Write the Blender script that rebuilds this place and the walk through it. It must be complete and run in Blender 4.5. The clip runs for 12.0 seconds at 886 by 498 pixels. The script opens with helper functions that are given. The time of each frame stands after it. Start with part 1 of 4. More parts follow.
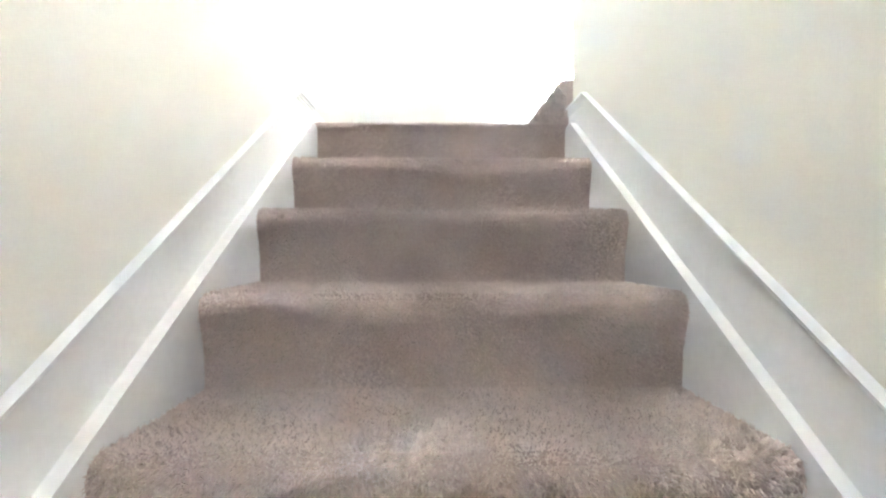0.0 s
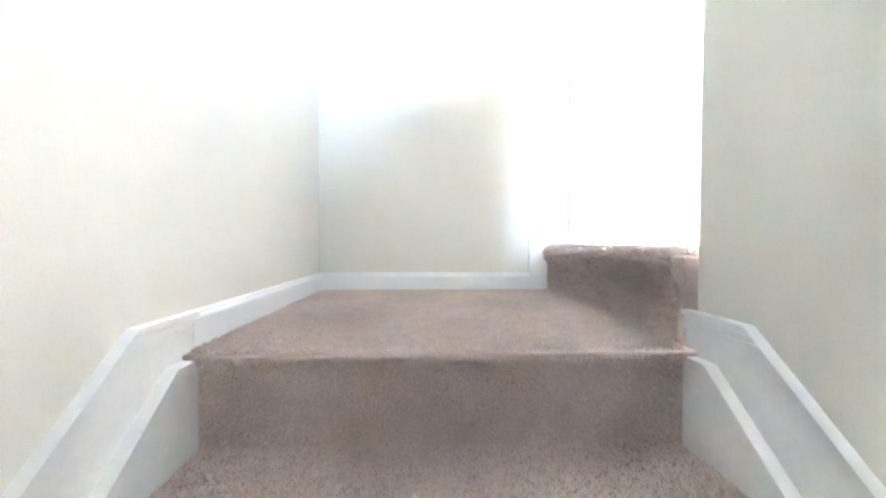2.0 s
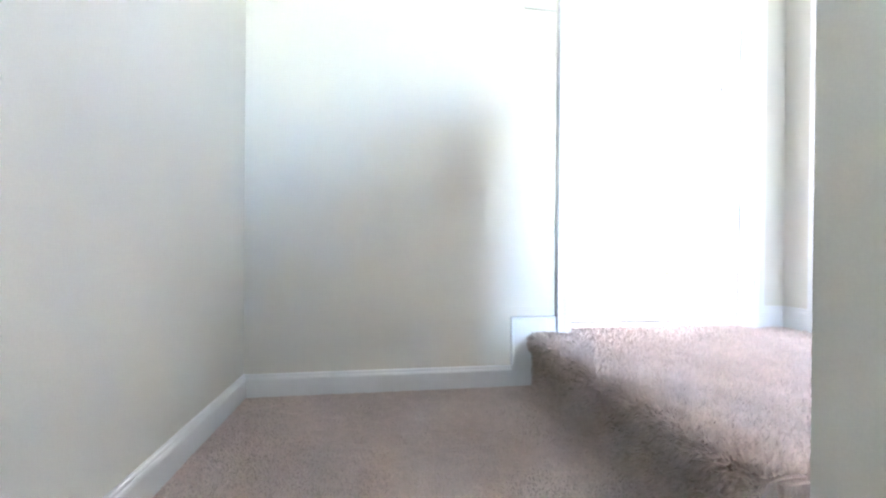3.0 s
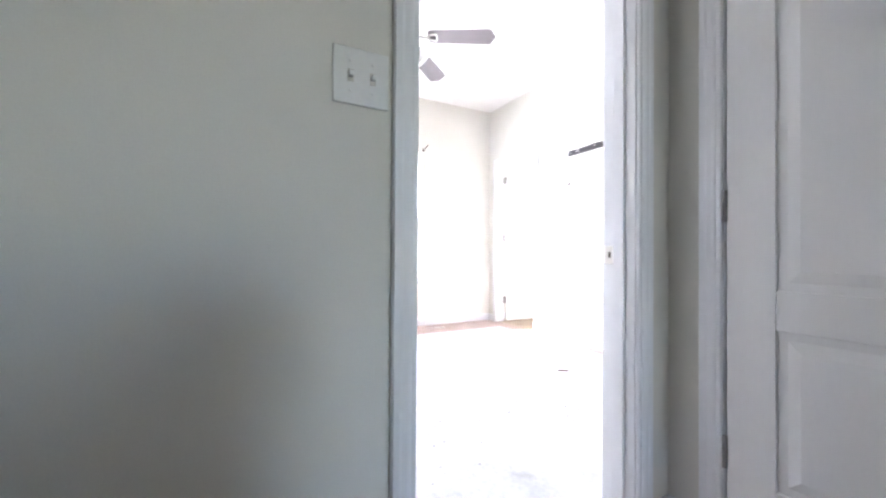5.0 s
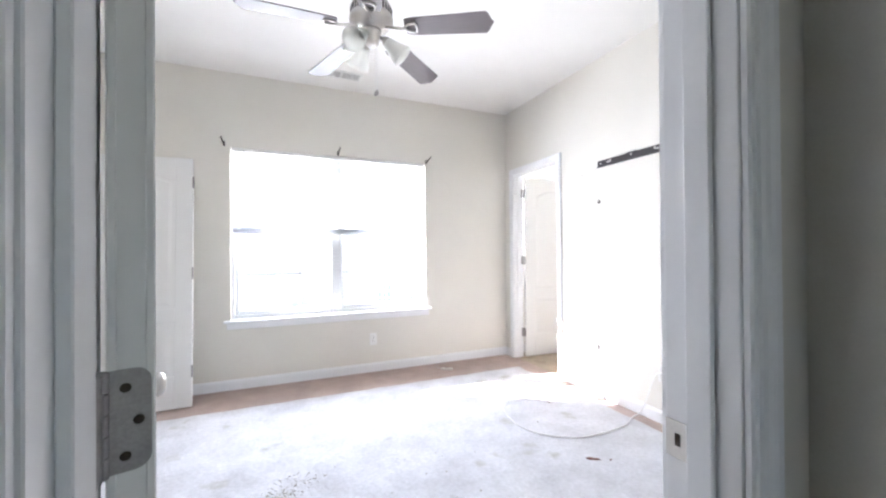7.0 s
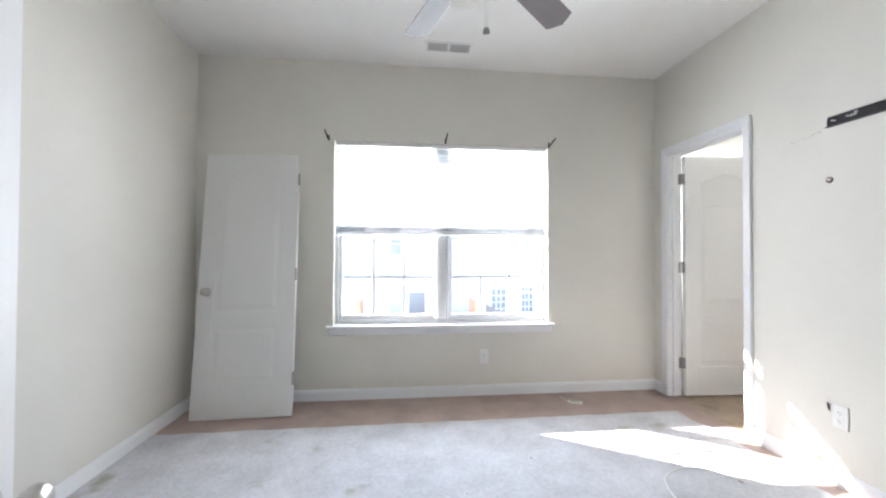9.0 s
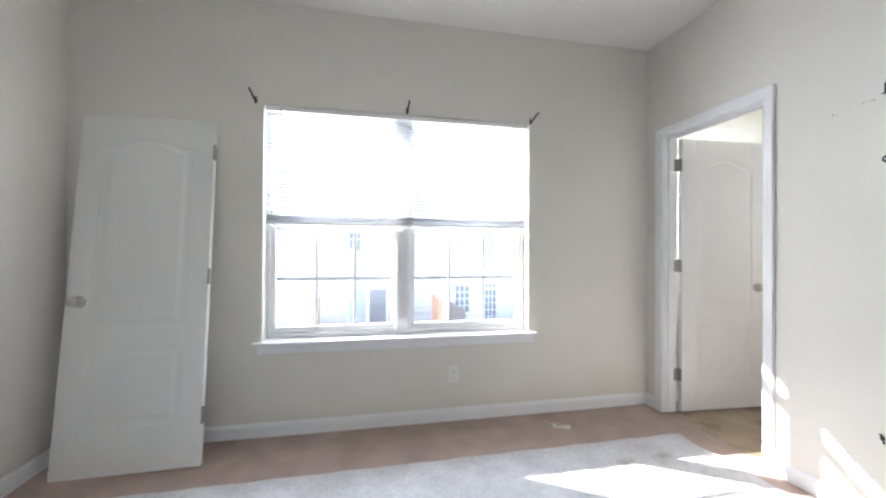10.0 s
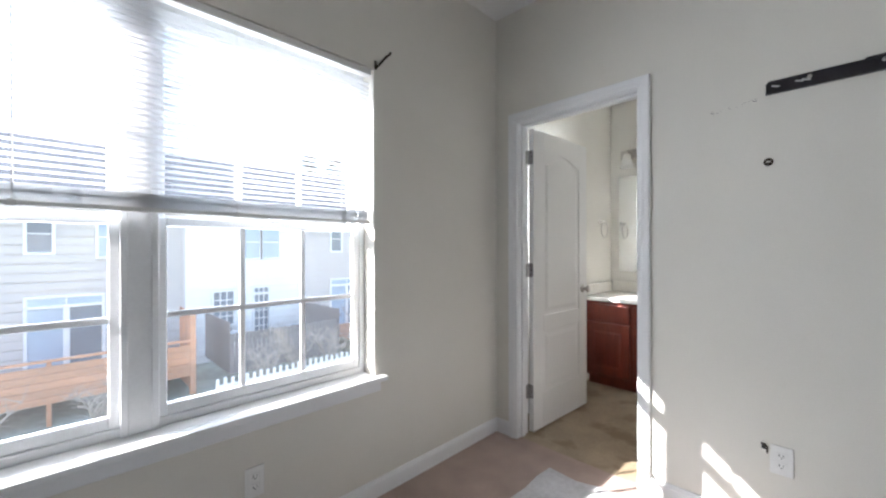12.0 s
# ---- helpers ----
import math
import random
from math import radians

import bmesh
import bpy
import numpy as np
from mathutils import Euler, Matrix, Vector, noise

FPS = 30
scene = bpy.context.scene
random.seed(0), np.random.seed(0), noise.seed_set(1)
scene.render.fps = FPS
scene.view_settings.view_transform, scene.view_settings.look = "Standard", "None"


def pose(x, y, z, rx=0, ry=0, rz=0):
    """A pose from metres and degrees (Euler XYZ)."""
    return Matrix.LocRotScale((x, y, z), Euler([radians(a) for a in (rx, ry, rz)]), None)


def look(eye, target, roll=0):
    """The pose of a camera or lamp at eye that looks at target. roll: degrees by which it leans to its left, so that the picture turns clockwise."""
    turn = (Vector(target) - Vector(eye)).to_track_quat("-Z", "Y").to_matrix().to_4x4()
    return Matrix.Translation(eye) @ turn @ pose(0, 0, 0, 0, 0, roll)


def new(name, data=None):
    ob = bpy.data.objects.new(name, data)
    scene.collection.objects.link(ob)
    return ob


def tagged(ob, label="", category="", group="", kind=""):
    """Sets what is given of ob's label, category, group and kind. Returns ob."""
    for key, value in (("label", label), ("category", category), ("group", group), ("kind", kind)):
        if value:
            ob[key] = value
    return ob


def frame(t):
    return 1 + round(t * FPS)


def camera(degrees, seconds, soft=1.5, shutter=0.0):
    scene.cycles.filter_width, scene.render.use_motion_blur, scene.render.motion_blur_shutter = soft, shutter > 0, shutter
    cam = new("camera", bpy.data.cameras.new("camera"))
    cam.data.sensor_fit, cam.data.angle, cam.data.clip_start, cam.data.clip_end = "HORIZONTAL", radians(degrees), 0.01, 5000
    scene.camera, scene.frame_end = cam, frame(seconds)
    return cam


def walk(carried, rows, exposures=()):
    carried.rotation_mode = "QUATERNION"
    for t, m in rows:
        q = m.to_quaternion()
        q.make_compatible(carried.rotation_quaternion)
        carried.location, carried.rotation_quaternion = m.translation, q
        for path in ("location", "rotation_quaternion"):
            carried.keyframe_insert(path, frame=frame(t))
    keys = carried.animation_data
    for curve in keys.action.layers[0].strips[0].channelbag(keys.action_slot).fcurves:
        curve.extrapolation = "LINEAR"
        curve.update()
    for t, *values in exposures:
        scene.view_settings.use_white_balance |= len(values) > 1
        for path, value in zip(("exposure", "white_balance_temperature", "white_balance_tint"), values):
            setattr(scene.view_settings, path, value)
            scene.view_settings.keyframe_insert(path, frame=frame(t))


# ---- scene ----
cam = camera(98.4, 12.0, 2.3)
PATH = [
    (0, (-0.642, -2.347, -0.664), (-0.614, -0.347, -0.651), -0.0),
    (0.5, (-0.641, -2.17, -0.493), (-0.585, -0.171, -0.477), 0.1),
    (1, (-0.636, -2.001, -0.303), (-0.584, -0.002, -0.331), -0.1),
    (1.5, (-0.642, -1.835, -0.148), (-0.586, 0.165, -0.175), 0.0),
    (2, (-0.655, -1.638, 0.028), (-0.591, 0.361, -0.019), 0.1),
    (2.5, (-0.652, -1.473, 0.182), (-0.507, 0.52, 0.115), -0.0),
    (3, (-0.665, -1.318, 0.306), (-0.382, 0.661, 0.298), 0.5),
    (3.2, (-0.641, -1.262, 0.385), (-0.315, 0.71, 0.352), 0.7),
    (4.8, (-0.376, -0.83, 0.828), (0.469, 0.982, 0.843), -0.2),
    (5, (-0.339, -0.77, 0.865), (0.585, 1.004, 0.885), 0.4),
    (5.5, (-0.219, -0.645, 0.975), (0.763, 1.098, 0.99), -0.5),
    (6, (-0.098, -0.512, 1.025), (0.887, 1.232, 1.037), -0.5),
    (6.5, (0.048, -0.414, 1.077), (0.997, 1.347, 1.089), -0.7),
    (7, (0.147, -0.322, 1.165), (0.934, 1.517, 1.177), -0.4),
    (7.5, (0.2, -0.205, 1.164), (0.833, 1.692, 1.189), -0.4),
    (9.3, (0.328, 0.402, 1.155), (0.52, 2.393, 1.179), 0.3),
    (9.5, (0.34, 0.517, 1.15), (0.554, 2.505, 1.168), 0.2),
    (10, (0.38, 0.824, 1.162), (0.786, 2.782, 1.17), 0.3),
    (10.5, (0.453, 1.091, 1.163), (1.096, 2.985, 1.169), 0.3),
    (11, (0.439, 1.34, 1.18), (1.338, 3.126, 1.186), 0.2),
    (11.5, (0.409, 1.631, 1.193), (1.61, 3.23, 1.204), 0.4),
    (12, (0.464, 1.837, 1.203), (1.878, 3.252, 1.2), -0.1),
]
EXPOSURES = [(0.0, 8.45, 6400, 19), (1.0, 8.2, 6350, 19), (1.5, 7.95, 6300, 19), (2.5, 7.25, 6150, 20), (3.2, 6.5, 6050, 21), (4.8, 4.85, 6100, 22), (5.5, 4.55, 6100, 22), (6.0, 4.35, 6150, 21), (6.5, 4.1, 6150, 20),
             (7.0, 3.8, 6150, 19), (7.5, 3.4, 6150, 17), (9.3, 3.1, 6200, 15), (10.5, 2.8, 6200, 15), (12.0, 2.3, 6200, 15)]
walk(cam, [(t, look(eye, target, roll)) for t, eye, target, roll in PATH], EXPOSURES)


# ---- world, sun and window light ----
SUN_WAY = Vector((1.23, -0.79, -0.66)).normalized()
world = bpy.data.worlds.new("sky")
scene.world = world
world.use_nodes = True
sky = world.node_tree.nodes.new("ShaderNodeTexSky")
sky.sky_type = "NISHITA"
sky.sun_disc = False
sky.sun_elevation, sky.sun_rotation = radians(24.3), radians(-57.3)
world.node_tree.links.new(sky.outputs[0], world.node_tree.nodes["Background"].inputs[0])
world.node_tree.nodes["Background"].inputs[1].default_value = 0.15

sun = new("sun", bpy.data.lights.new("sun", "SUN"))
sun.data.energy, sun.data.angle, sun.data.color = 5.0, radians(0.5), (1.0, 0.95, 0.88)
sun.matrix_world = Matrix.Translation((-8, 8, 9)) @ SUN_WAY.to_track_quat("-Z", "Y").to_matrix().to_4x4()


def sky_lamp(name, at, way, width, height, watts):
    """Daylight of the sky coming in through a window's opening."""
    lamp = new(name, bpy.data.lights.new(name, "AREA"))
    lamp.data.shape, lamp.data.size, lamp.data.size_y = "RECTANGLE", width, height
    lamp.data.energy, lamp.data.color = watts, (0.93, 0.97, 1.0)
    lamp.matrix_world = Matrix.Translation(at) @ Vector(way).to_track_quat("-Z", "Y").to_matrix().to_4x4()
    return lamp


# ---- plan ----
XL, XR, YW, H = -1.27, 2.505, 3.38, 2.705       # bedroom
TH = 0.115                                      # thickness of inner walls
DOOR_W, DOOR_H = 0.73, 2.03                     # bedroom doorway, left jamb at x = 0
WX0, WX1, WZ0, WZ1 = -0.235, 1.535, 0.57, 2.07  # bedroom window opening
BY0, BY1, BH = 2.505, 3.21, 1.99                # bathroom doorway in the east wall
SX0, SX1 = -1.127, -0.126                       # stair between its walls
ZL, RISE, RUN, YN = -0.185, 0.187, 0.23, -0.91  # landing, steps, landing's nosing
HX = 0.895                                      # hall's east wall
KNEE = 0.93                                     # knee wall beside the stair

sky_lamp("window_light", (0.66, YW + 0.32, 1.32), (0, -1, -0.15), 1.7, 1.4, 12)
sky_lamp("loft_window_light", (1.15, -5.55, 1.3), (0, 1, 0), 1.1, 1.3, 0.33)
sky_lamp("bathroom_window_light", (3.3, YW + 0.3, 1.5), (0, -1, -0.1), 0.6, 1.0, 10)


# ---- materials ----
def material(name, rgb, rough=0.6, metal=0.0, vary=0.08, scale=3.0, grain=120.0, bump=0.1, depth=0.002, stretch=(1, 1, 1),
             second=None, spots=0.0, sheen=0.0, island=0.0, see=0.0):
    """Base colour varied at two scales, with fine relief; second: a colour of large worn patches."""
    m = bpy.data.materials.new(name)
    m.use_nodes = True
    n, l = m.node_tree.nodes, m.node_tree.links
    b = n["Principled BSDF"]
    b.inputs["Roughness"].default_value, b.inputs["Metallic"].default_value = rough, metal
    if sheen:
        b.inputs["Sheen Weight"].default_value, b.inputs["Sheen Roughness"].default_value = sheen, 0.5
    co = n.new("ShaderNodeTexCoord")
    mp = n.new("ShaderNodeMapping")
    mp.inputs["Scale"].default_value = stretch
    l.new(co.outputs["Object"], mp.inputs[0])

    def noise_of(s, detail):
        t = n.new("ShaderNodeTexNoise")
        t.inputs["Scale"].default_value, t.inputs["Detail"].default_value = s, detail
        l.new(mp.outputs[0], t.inputs["Vector"])
        return t.outputs[0]

    big, fine = noise_of(scale, 4), noise_of(grain, 3)
    ramp = n.new("ShaderNodeMapRange")
    ramp.inputs[1].default_value, ramp.inputs[2].default_value = 0.3, 0.7
    ramp.inputs[3].default_value, ramp.inputs[4].default_value = 1 - vary, 1 + vary
    l.new(big, ramp.inputs[0])
    ramp2 = n.new("ShaderNodeMapRange")
    ramp2.inputs[1].default_value, ramp2.inputs[2].default_value = 0.3, 0.7
    ramp2.inputs[3].default_value, ramp2.inputs[4].default_value = 1 - vary * 0.7, 1 + vary * 0.7
    l.new(fine, ramp2.inputs[0])
    both = n.new("ShaderNodeMath")
    both.operation = "MULTIPLY"
    l.new(ramp.outputs[0], both.inputs[0]), l.new(ramp2.outputs[0], both.inputs[1])
    value = both.outputs[0]
    if island:
        geo = n.new("ShaderNodeNewGeometry")
        r3 = n.new("ShaderNodeMapRange")
        r3.inputs[3].default_value, r3.inputs[4].default_value = 1 - island, 1 + island
        l.new(geo.outputs["Random Per Island"], r3.inputs[0])
        b2 = n.new("ShaderNodeMath")
        b2.operation = "MULTIPLY"
        l.new(value, b2.inputs[0]), l.new(r3.outputs[0], b2.inputs[1])
        value = b2.outputs[0]
    base = n.new("ShaderNodeMix")
    base.data_type, base.blend_type = "RGBA", "MULTIPLY"
    base.inputs[0].default_value = 1
    base.inputs[6].default_value = (*rgb, 1)
    l.new(value, base.inputs[7])
    out = base.outputs[2]
    if second:
        patch = n.new("ShaderNodeMapRange")
        patch.inputs[1].default_value, patch.inputs[2].default_value = 0.62 - spots, 0.72 - spots
        l.new(noise_of(scale * 0.8, 6), patch.inputs[0])
        mix = n.new("ShaderNodeMix")
        mix.data_type = "RGBA"
        l.new(patch.outputs[0], mix.inputs[0]), l.new(out, mix.inputs[6])
        mix.inputs[7].default_value = (*second, 1)
        out = mix.outputs[2]
    l.new(out, b.inputs["Base Color"])
    if bump:
        bp = n.new("ShaderNodeBump")
        bp.inputs["Strength"].default_value, bp.inputs["Distance"].default_value = bump, depth
        l.new(fine, bp.inputs["Height"]), l.new(bp.outputs[0], b.inputs["Normal"])
    if see:
        tr = n.new("ShaderNodeBsdfTranslucent")
        tr.inputs[0].default_value = (*rgb, 1)
        mx = n.new("ShaderNodeMixShader")
        mx.inputs[0].default_value = see
        l.new(b.outputs[0], mx.inputs[1]), l.new(tr.outputs[0], mx.inputs[2])
        l.new(mx.outputs[0], n["Material Output"].inputs[0])
    return m


def pane_material():
    m = bpy.data.materials.new("window glass")
    m.use_nodes = True
    n, l = m.node_tree.nodes, m.node_tree.links
    clear, shine, mix, fr = (n.new(k) for k in ("ShaderNodeBsdfTransparent", "ShaderNodeBsdfGlossy", "ShaderNodeMixShader", "ShaderNodeFresnel"))
    clear.inputs[0].default_value = (0.96, 0.98, 0.98, 1)
    shine.inputs["Roughness"].default_value = 0.02
    fr.inputs[0].default_value = 1.25
    l.new(fr.outputs[0], mix.inputs[0]), l.new(clear.outputs[0], mix.inputs[1]), l.new(shine.outputs[0], mix.inputs[2])
    # Uneven translucent share paints veiling glare over the bright view outside.
    glare_bsdf, glare_mix = n.new("ShaderNodeBsdfTranslucent"), n.new("ShaderNodeMixShader")
    glare_noise = n.new("ShaderNodeTexNoise")
    glare_noise.inputs["Scale"].default_value, glare_noise.inputs["Detail"].default_value = 3, 5
    span = n.new("ShaderNodeMapRange")
    span.inputs[3].default_value, span.inputs[4].default_value = 0.006, 0.016
    place = n.new("ShaderNodeTexCoord")
    l.new(place.outputs["Object"], glare_noise.inputs["Vector"]), l.new(glare_noise.outputs[0], span.inputs[0]), l.new(span.outputs[0], glare_mix.inputs[0])
    l.new(mix.outputs[0], glare_mix.inputs[1]), l.new(glare_bsdf.outputs[0], glare_mix.inputs[2])
    l.new(glare_mix.outputs[0], n["Material Output"].inputs[0])
    return m


WALL = material("cream wall paint", (0.715, 0.695, 0.635), 0.62, vary=0.03, scale=1.6, grain=260, bump=0.12, depth=0.0008)
CEIL = material("ceiling paint", (0.80, 0.79, 0.76), 0.8, vary=0.03, scale=2, grain=180, bump=0.25, depth=0.0012)
TRIM = material("white trim paint", (0.80, 0.81, 0.82), 0.32, vary=0.012, scale=5, grain=60, bump=0.04, depth=0.0006)
DOORP = material("white door paint", (0.78, 0.78, 0.765), 0.55, vary=0.012, scale=2.5, grain=90, bump=0.05, depth=0.0006, stretch=(1, 1, 0.2))
SKIRT = material("white stringer paint", (0.80, 0.80, 0.80), 0.4, vary=0.03, scale=4, grain=70, bump=0.05, depth=0.0006)
CARPET = material("brown carpet backing", (0.55, 0.445, 0.41), 0.95, vary=0.12, scale=7, grain=220, bump=0.8, depth=0.004, sheen=0.3)
PILE = material("brown carpet pile", (0.63, 0.53, 0.485), 0.9, vary=0.12, scale=4, grain=40, bump=0, sheen=0.4, island=0.1)
ROOMC = material("dusty brown carpet", (0.40, 0.30, 0.255), 0.95, vary=0.14, scale=5, grain=160, bump=0.8, depth=0.004, sheen=0.2)
PAD = material("grey felt pad", (0.57, 0.57, 0.59), 0.9, vary=0.13, scale=4.5, grain=55, bump=0.5, depth=0.004, second=(0.36, 0.35, 0.30), spots=-0.01)
VINYL = material("tan vinyl flooring", (0.37, 0.295, 0.20), 0.4, vary=0.15, scale=6, grain=80, bump=0.05, second=(0.25, 0.19, 0.12), spots=0.1)
NICKEL = material("brushed nickel", (0.55, 0.53, 0.50), 0.32, 1.0, vary=0.05, scale=20, grain=300, bump=0.05, depth=0.0003)
STEEL = material("dull hinge steel", (0.34, 0.325, 0.32), 0.5, 0.7, vary=0.12, scale=40, grain=300, bump=0.1, depth=0.0003)
DARK = material("dark slot", (0.02, 0.02, 0.02), 0.7, vary=0.1, bump=0)
BLACK = material("black powder-coated steel", (0.025, 0.022, 0.026), 0.42, 0.3, vary=0.2, scale=20, grain=300, bump=0.1, depth=0.0004)
BRONZE = material("dark bronze", (0.05, 0.04, 0.03), 0.4, 0.8, vary=0.2, scale=30, grain=200, bump=0.1, depth=0.0004)
BLADE = material("grey-brown fan blade", (0.16, 0.14, 0.145), 0.45, vary=0.12, scale=3, grain=60, bump=0.05, stretch=(0.2, 2, 1))
FROST = material("frosted glass shade", (0.86, 0.86, 0.83), 0.35, vary=0.05, scale=20, grain=120, bump=0.05, see=0.5)
PLASTIC = material("white plastic", (0.78, 0.78, 0.76), 0.35, vary=0.02, scale=10, grain=100, bump=0.02)
SLAT = material("white blind slat", (0.82, 0.83, 0.84), 0.4, vary=0.02, scale=6, grain=60, bump=0.02, see=0.6)
VINYLW = material("white vinyl window frame", (0.80, 0.82, 0.84), 0.35, vary=0.03, scale=8, grain=80, bump=0.03)
CHERRY = material("cherry-stained wood", (0.15, 0.028, 0.016), 0.28, vary=0.25, scale=4, grain=40, bump=0.06, stretch=(4, 4, 0.4))
MARBLE = material("white cultured marble", (0.78, 0.76, 0.70), 0.2, vary=0.05, scale=5, grain=40, bump=0.02)
PAPER = material("white card", (0.75, 0.73, 0.68), 0.7, vary=0.05, bump=0)
SPLINT = material("red-brown splinter", (0.16, 0.06, 0.035), 0.8, vary=0.3, scale=30, grain=200, bump=0.4)
DIRT = material("grey-brown crumbs", (0.33, 0.305, 0.25), 0.95, vary=0.3, scale=40, grain=200, bump=0.5, island=0.3)
SLOT_GREY = material("grey-beige switch slot", (0.60, 0.58, 0.52), 0.8, vary=0.2, scale=30, grain=100, bump=0.2)
MIRROR = material("silvered mirror", (0.9, 0.92, 0.92), 0.02, 1.0, vary=0.0, bump=0)
GLASS = pane_material()
BEIGE = material("beige vinyl siding", (0.54, 0.475, 0.44), 0.6, vary=0.06, scale=2, grain=30, bump=0.05)
WHITES = material("white vinyl siding", (0.78, 0.74, 0.71), 0.6, vary=0.05, scale=2, grain=30, bump=0.05)
SHINGLE = material("charcoal roof shingle", (0.10, 0.10, 0.11), 0.9, vary=0.25, scale=3, grain=14, bump=0.6, depth=0.02)
PANEG = material("dark house window", (0.14, 0.16, 0.19), 0.12, vary=0.15, scale=0.8, bump=0)
PALEG = material("curtained house window", (0.36, 0.42, 0.50), 0.2, vary=0.15, scale=0.8, bump=0)
CEDAR = material("orange-stained cedar", (0.50, 0.23, 0.12), 0.7, vary=0.2, scale=2, grain=25, bump=0.3, stretch=(0.3, 1, 1), island=0.15)
GREYW = material("weathered dark fence wood", (0.19, 0.165, 0.16), 0.9, vary=0.25, scale=3, grain=25, bump=0.4, stretch=(1, 1, 0.3), island=0.25)
LAWN = material("pale winter grass", (0.38, 0.38, 0.29), 0.95, vary=0.25, scale=0.7, grain=12, bump=0.5, depth=0.02)
TWIG = material("bare grey twigs", (0.37, 0.31, 0.26), 0.9, vary=0.2, scale=8, grain=60, bump=0.2)
NEEDLE = material("dark conifer needles", (0.045, 0.06, 0.03), 0.9, vary=0.3, scale=5, bump=0, island=0.4)


# ---- mesh helpers ----
def mesh_of(name, bm, mat):
    me = bpy.data.meshes.new(name)
    bmesh.ops.recalc_face_normals(bm, faces=bm.faces)
    bm.to_mesh(me)
    bm.free()
    me.materials.append(mat)
    return me


def part(name, bm, mat, parent, label="", at=None, smooth=False):
    """Links a bmesh as one mesh object under a thing or a part."""
    ob = new(name, mesh_of(name, bm, mat))
    ob.parent = parent
    if at is not None:
        ob.matrix_local = at
    if smooth:
        ob.data.shade_smooth()
    return tagged(ob, label)


def thing(name, at, label, category, group="", kind=""):
    ob = new(name)
    ob.empty_display_size = 0.1
    ob.matrix_world = at if isinstance(at, Matrix) else Matrix.Translation(at)
    return tagged(ob, label, category, group, kind)


def solid(name, bm, mat, label="", category="", kind="structure", at=None, smooth=False):
    ob = new(name, mesh_of(name, bm, mat))
    if at is not None:
        ob.matrix_world = at if isinstance(at, Matrix) else Matrix.Translation(at)
    if smooth:
        ob.data.shade_smooth()
    return tagged(ob, label, category, "", kind)


def block(bm, x0, x1, y0, y1, z0, z1, bevel=0.0, seg=1):
    """A box with rounded edges, added to bm."""
    made = bmesh.ops.create_cube(bm, size=1)["verts"]
    for v in made:
        v.co = Vector(((x0 + x1) / 2 + v.co.x * (x1 - x0), (y0 + y1) / 2 + v.co.y * (y1 - y0), (z0 + z1) / 2 + v.co.z * (z1 - z0)))
    if bevel:
        edges = list({e for v in made for e in v.link_edges})
        bmesh.ops.bevel(bm, geom=edges, offset=bevel, segments=seg, affect="EDGES", profile=0.5)
    return bm


def boxes(*rows, bevel=0.0, seg=1):
    bm = bmesh.new()
    for r in rows:
        block(bm, *r, bevel=bevel, seg=seg)
    return bm


def extruded(bm, outline, a, b, axes="xzy", inset=0.0):
    """A prism over an outline; axes names where outline u, outline v and the depth go. inset narrows the far end."""
    cu, cv = sum(p[0] for p in outline) / len(outline), sum(p[1] for p in outline) / len(outline)
    wu = max(abs(p[0] - cu) for p in outline) or 1
    wv = max(abs(p[1] - cv) for p in outline) or 1

    def put(u, v, d):
        c = dict(zip(axes, (u, v, d)))
        return bm.verts.new((c["x"], c["y"], c["z"]))

    lo = [put(u, v, a) for u, v in outline]
    hi = [put(cu + (u - cu) * (1 - inset / wu), cv + (v - cv) * (1 - inset / wv), b) for u, v in outline]
    bm.faces.new(lo), bm.faces.new(hi[::-1])
    for i in range(len(lo)):
        j = (i + 1) % len(lo)
        bm.faces.new((lo[i], hi[i], hi[j], lo[j]))
    return bm


def lathe(bm, rings, seg=24, m=Matrix()):
    """A turned body from rows of (radius, height)."""
    loops = []
    for r, z in rings:
        loops.append([bm.verts.new(m @ Vector((r * math.cos(6.28319 * i / seg), r * math.sin(6.28319 * i / seg), z))) for i in range(seg)])
    for p, q in zip(loops, loops[1:]):
        for i in range(seg):
            j = (i + 1) % seg
            bm.faces.new((p[i], p[j], q[j], q[i]))
    if rings[0][0] > 1e-5:
        bm.faces.new(loops[0][::-1])
    if rings[-1][0] > 1e-5:
        bm.faces.new(loops[-1])
    return bm


def tube(bm, points, radius, seg=8, taper=1.0):
    """A round rod along points."""
    pts = [Vector(p) for p in points]
    loops = []
    for i, p in enumerate(pts):
        way = (pts[min(i + 1, len(pts) - 1)] - pts[max(i - 1, 0)]).normalized()
        side = way.cross(Vector((0, 0, 1)))
        side = side.normalized() if side.length > 1e-3 else Vector((1, 0, 0))
        up = side.cross(way)
        r = radius * (1 + (taper - 1) * i / (len(pts) - 1))
        loops.append([bm.verts.new(p + r * (math.cos(6.28319 * k / seg) * side + math.sin(6.28319 * k / seg) * up)) for k in range(seg)])
    for a, b in zip(loops, loops[1:]):
        for k in range(seg):
            bm.faces.new((a[k], a[(k + 1) % seg], b[(k + 1) % seg], b[k]))
    bm.faces.new(loops[0][::-1]), bm.faces.new(loops[-1])
    return bm


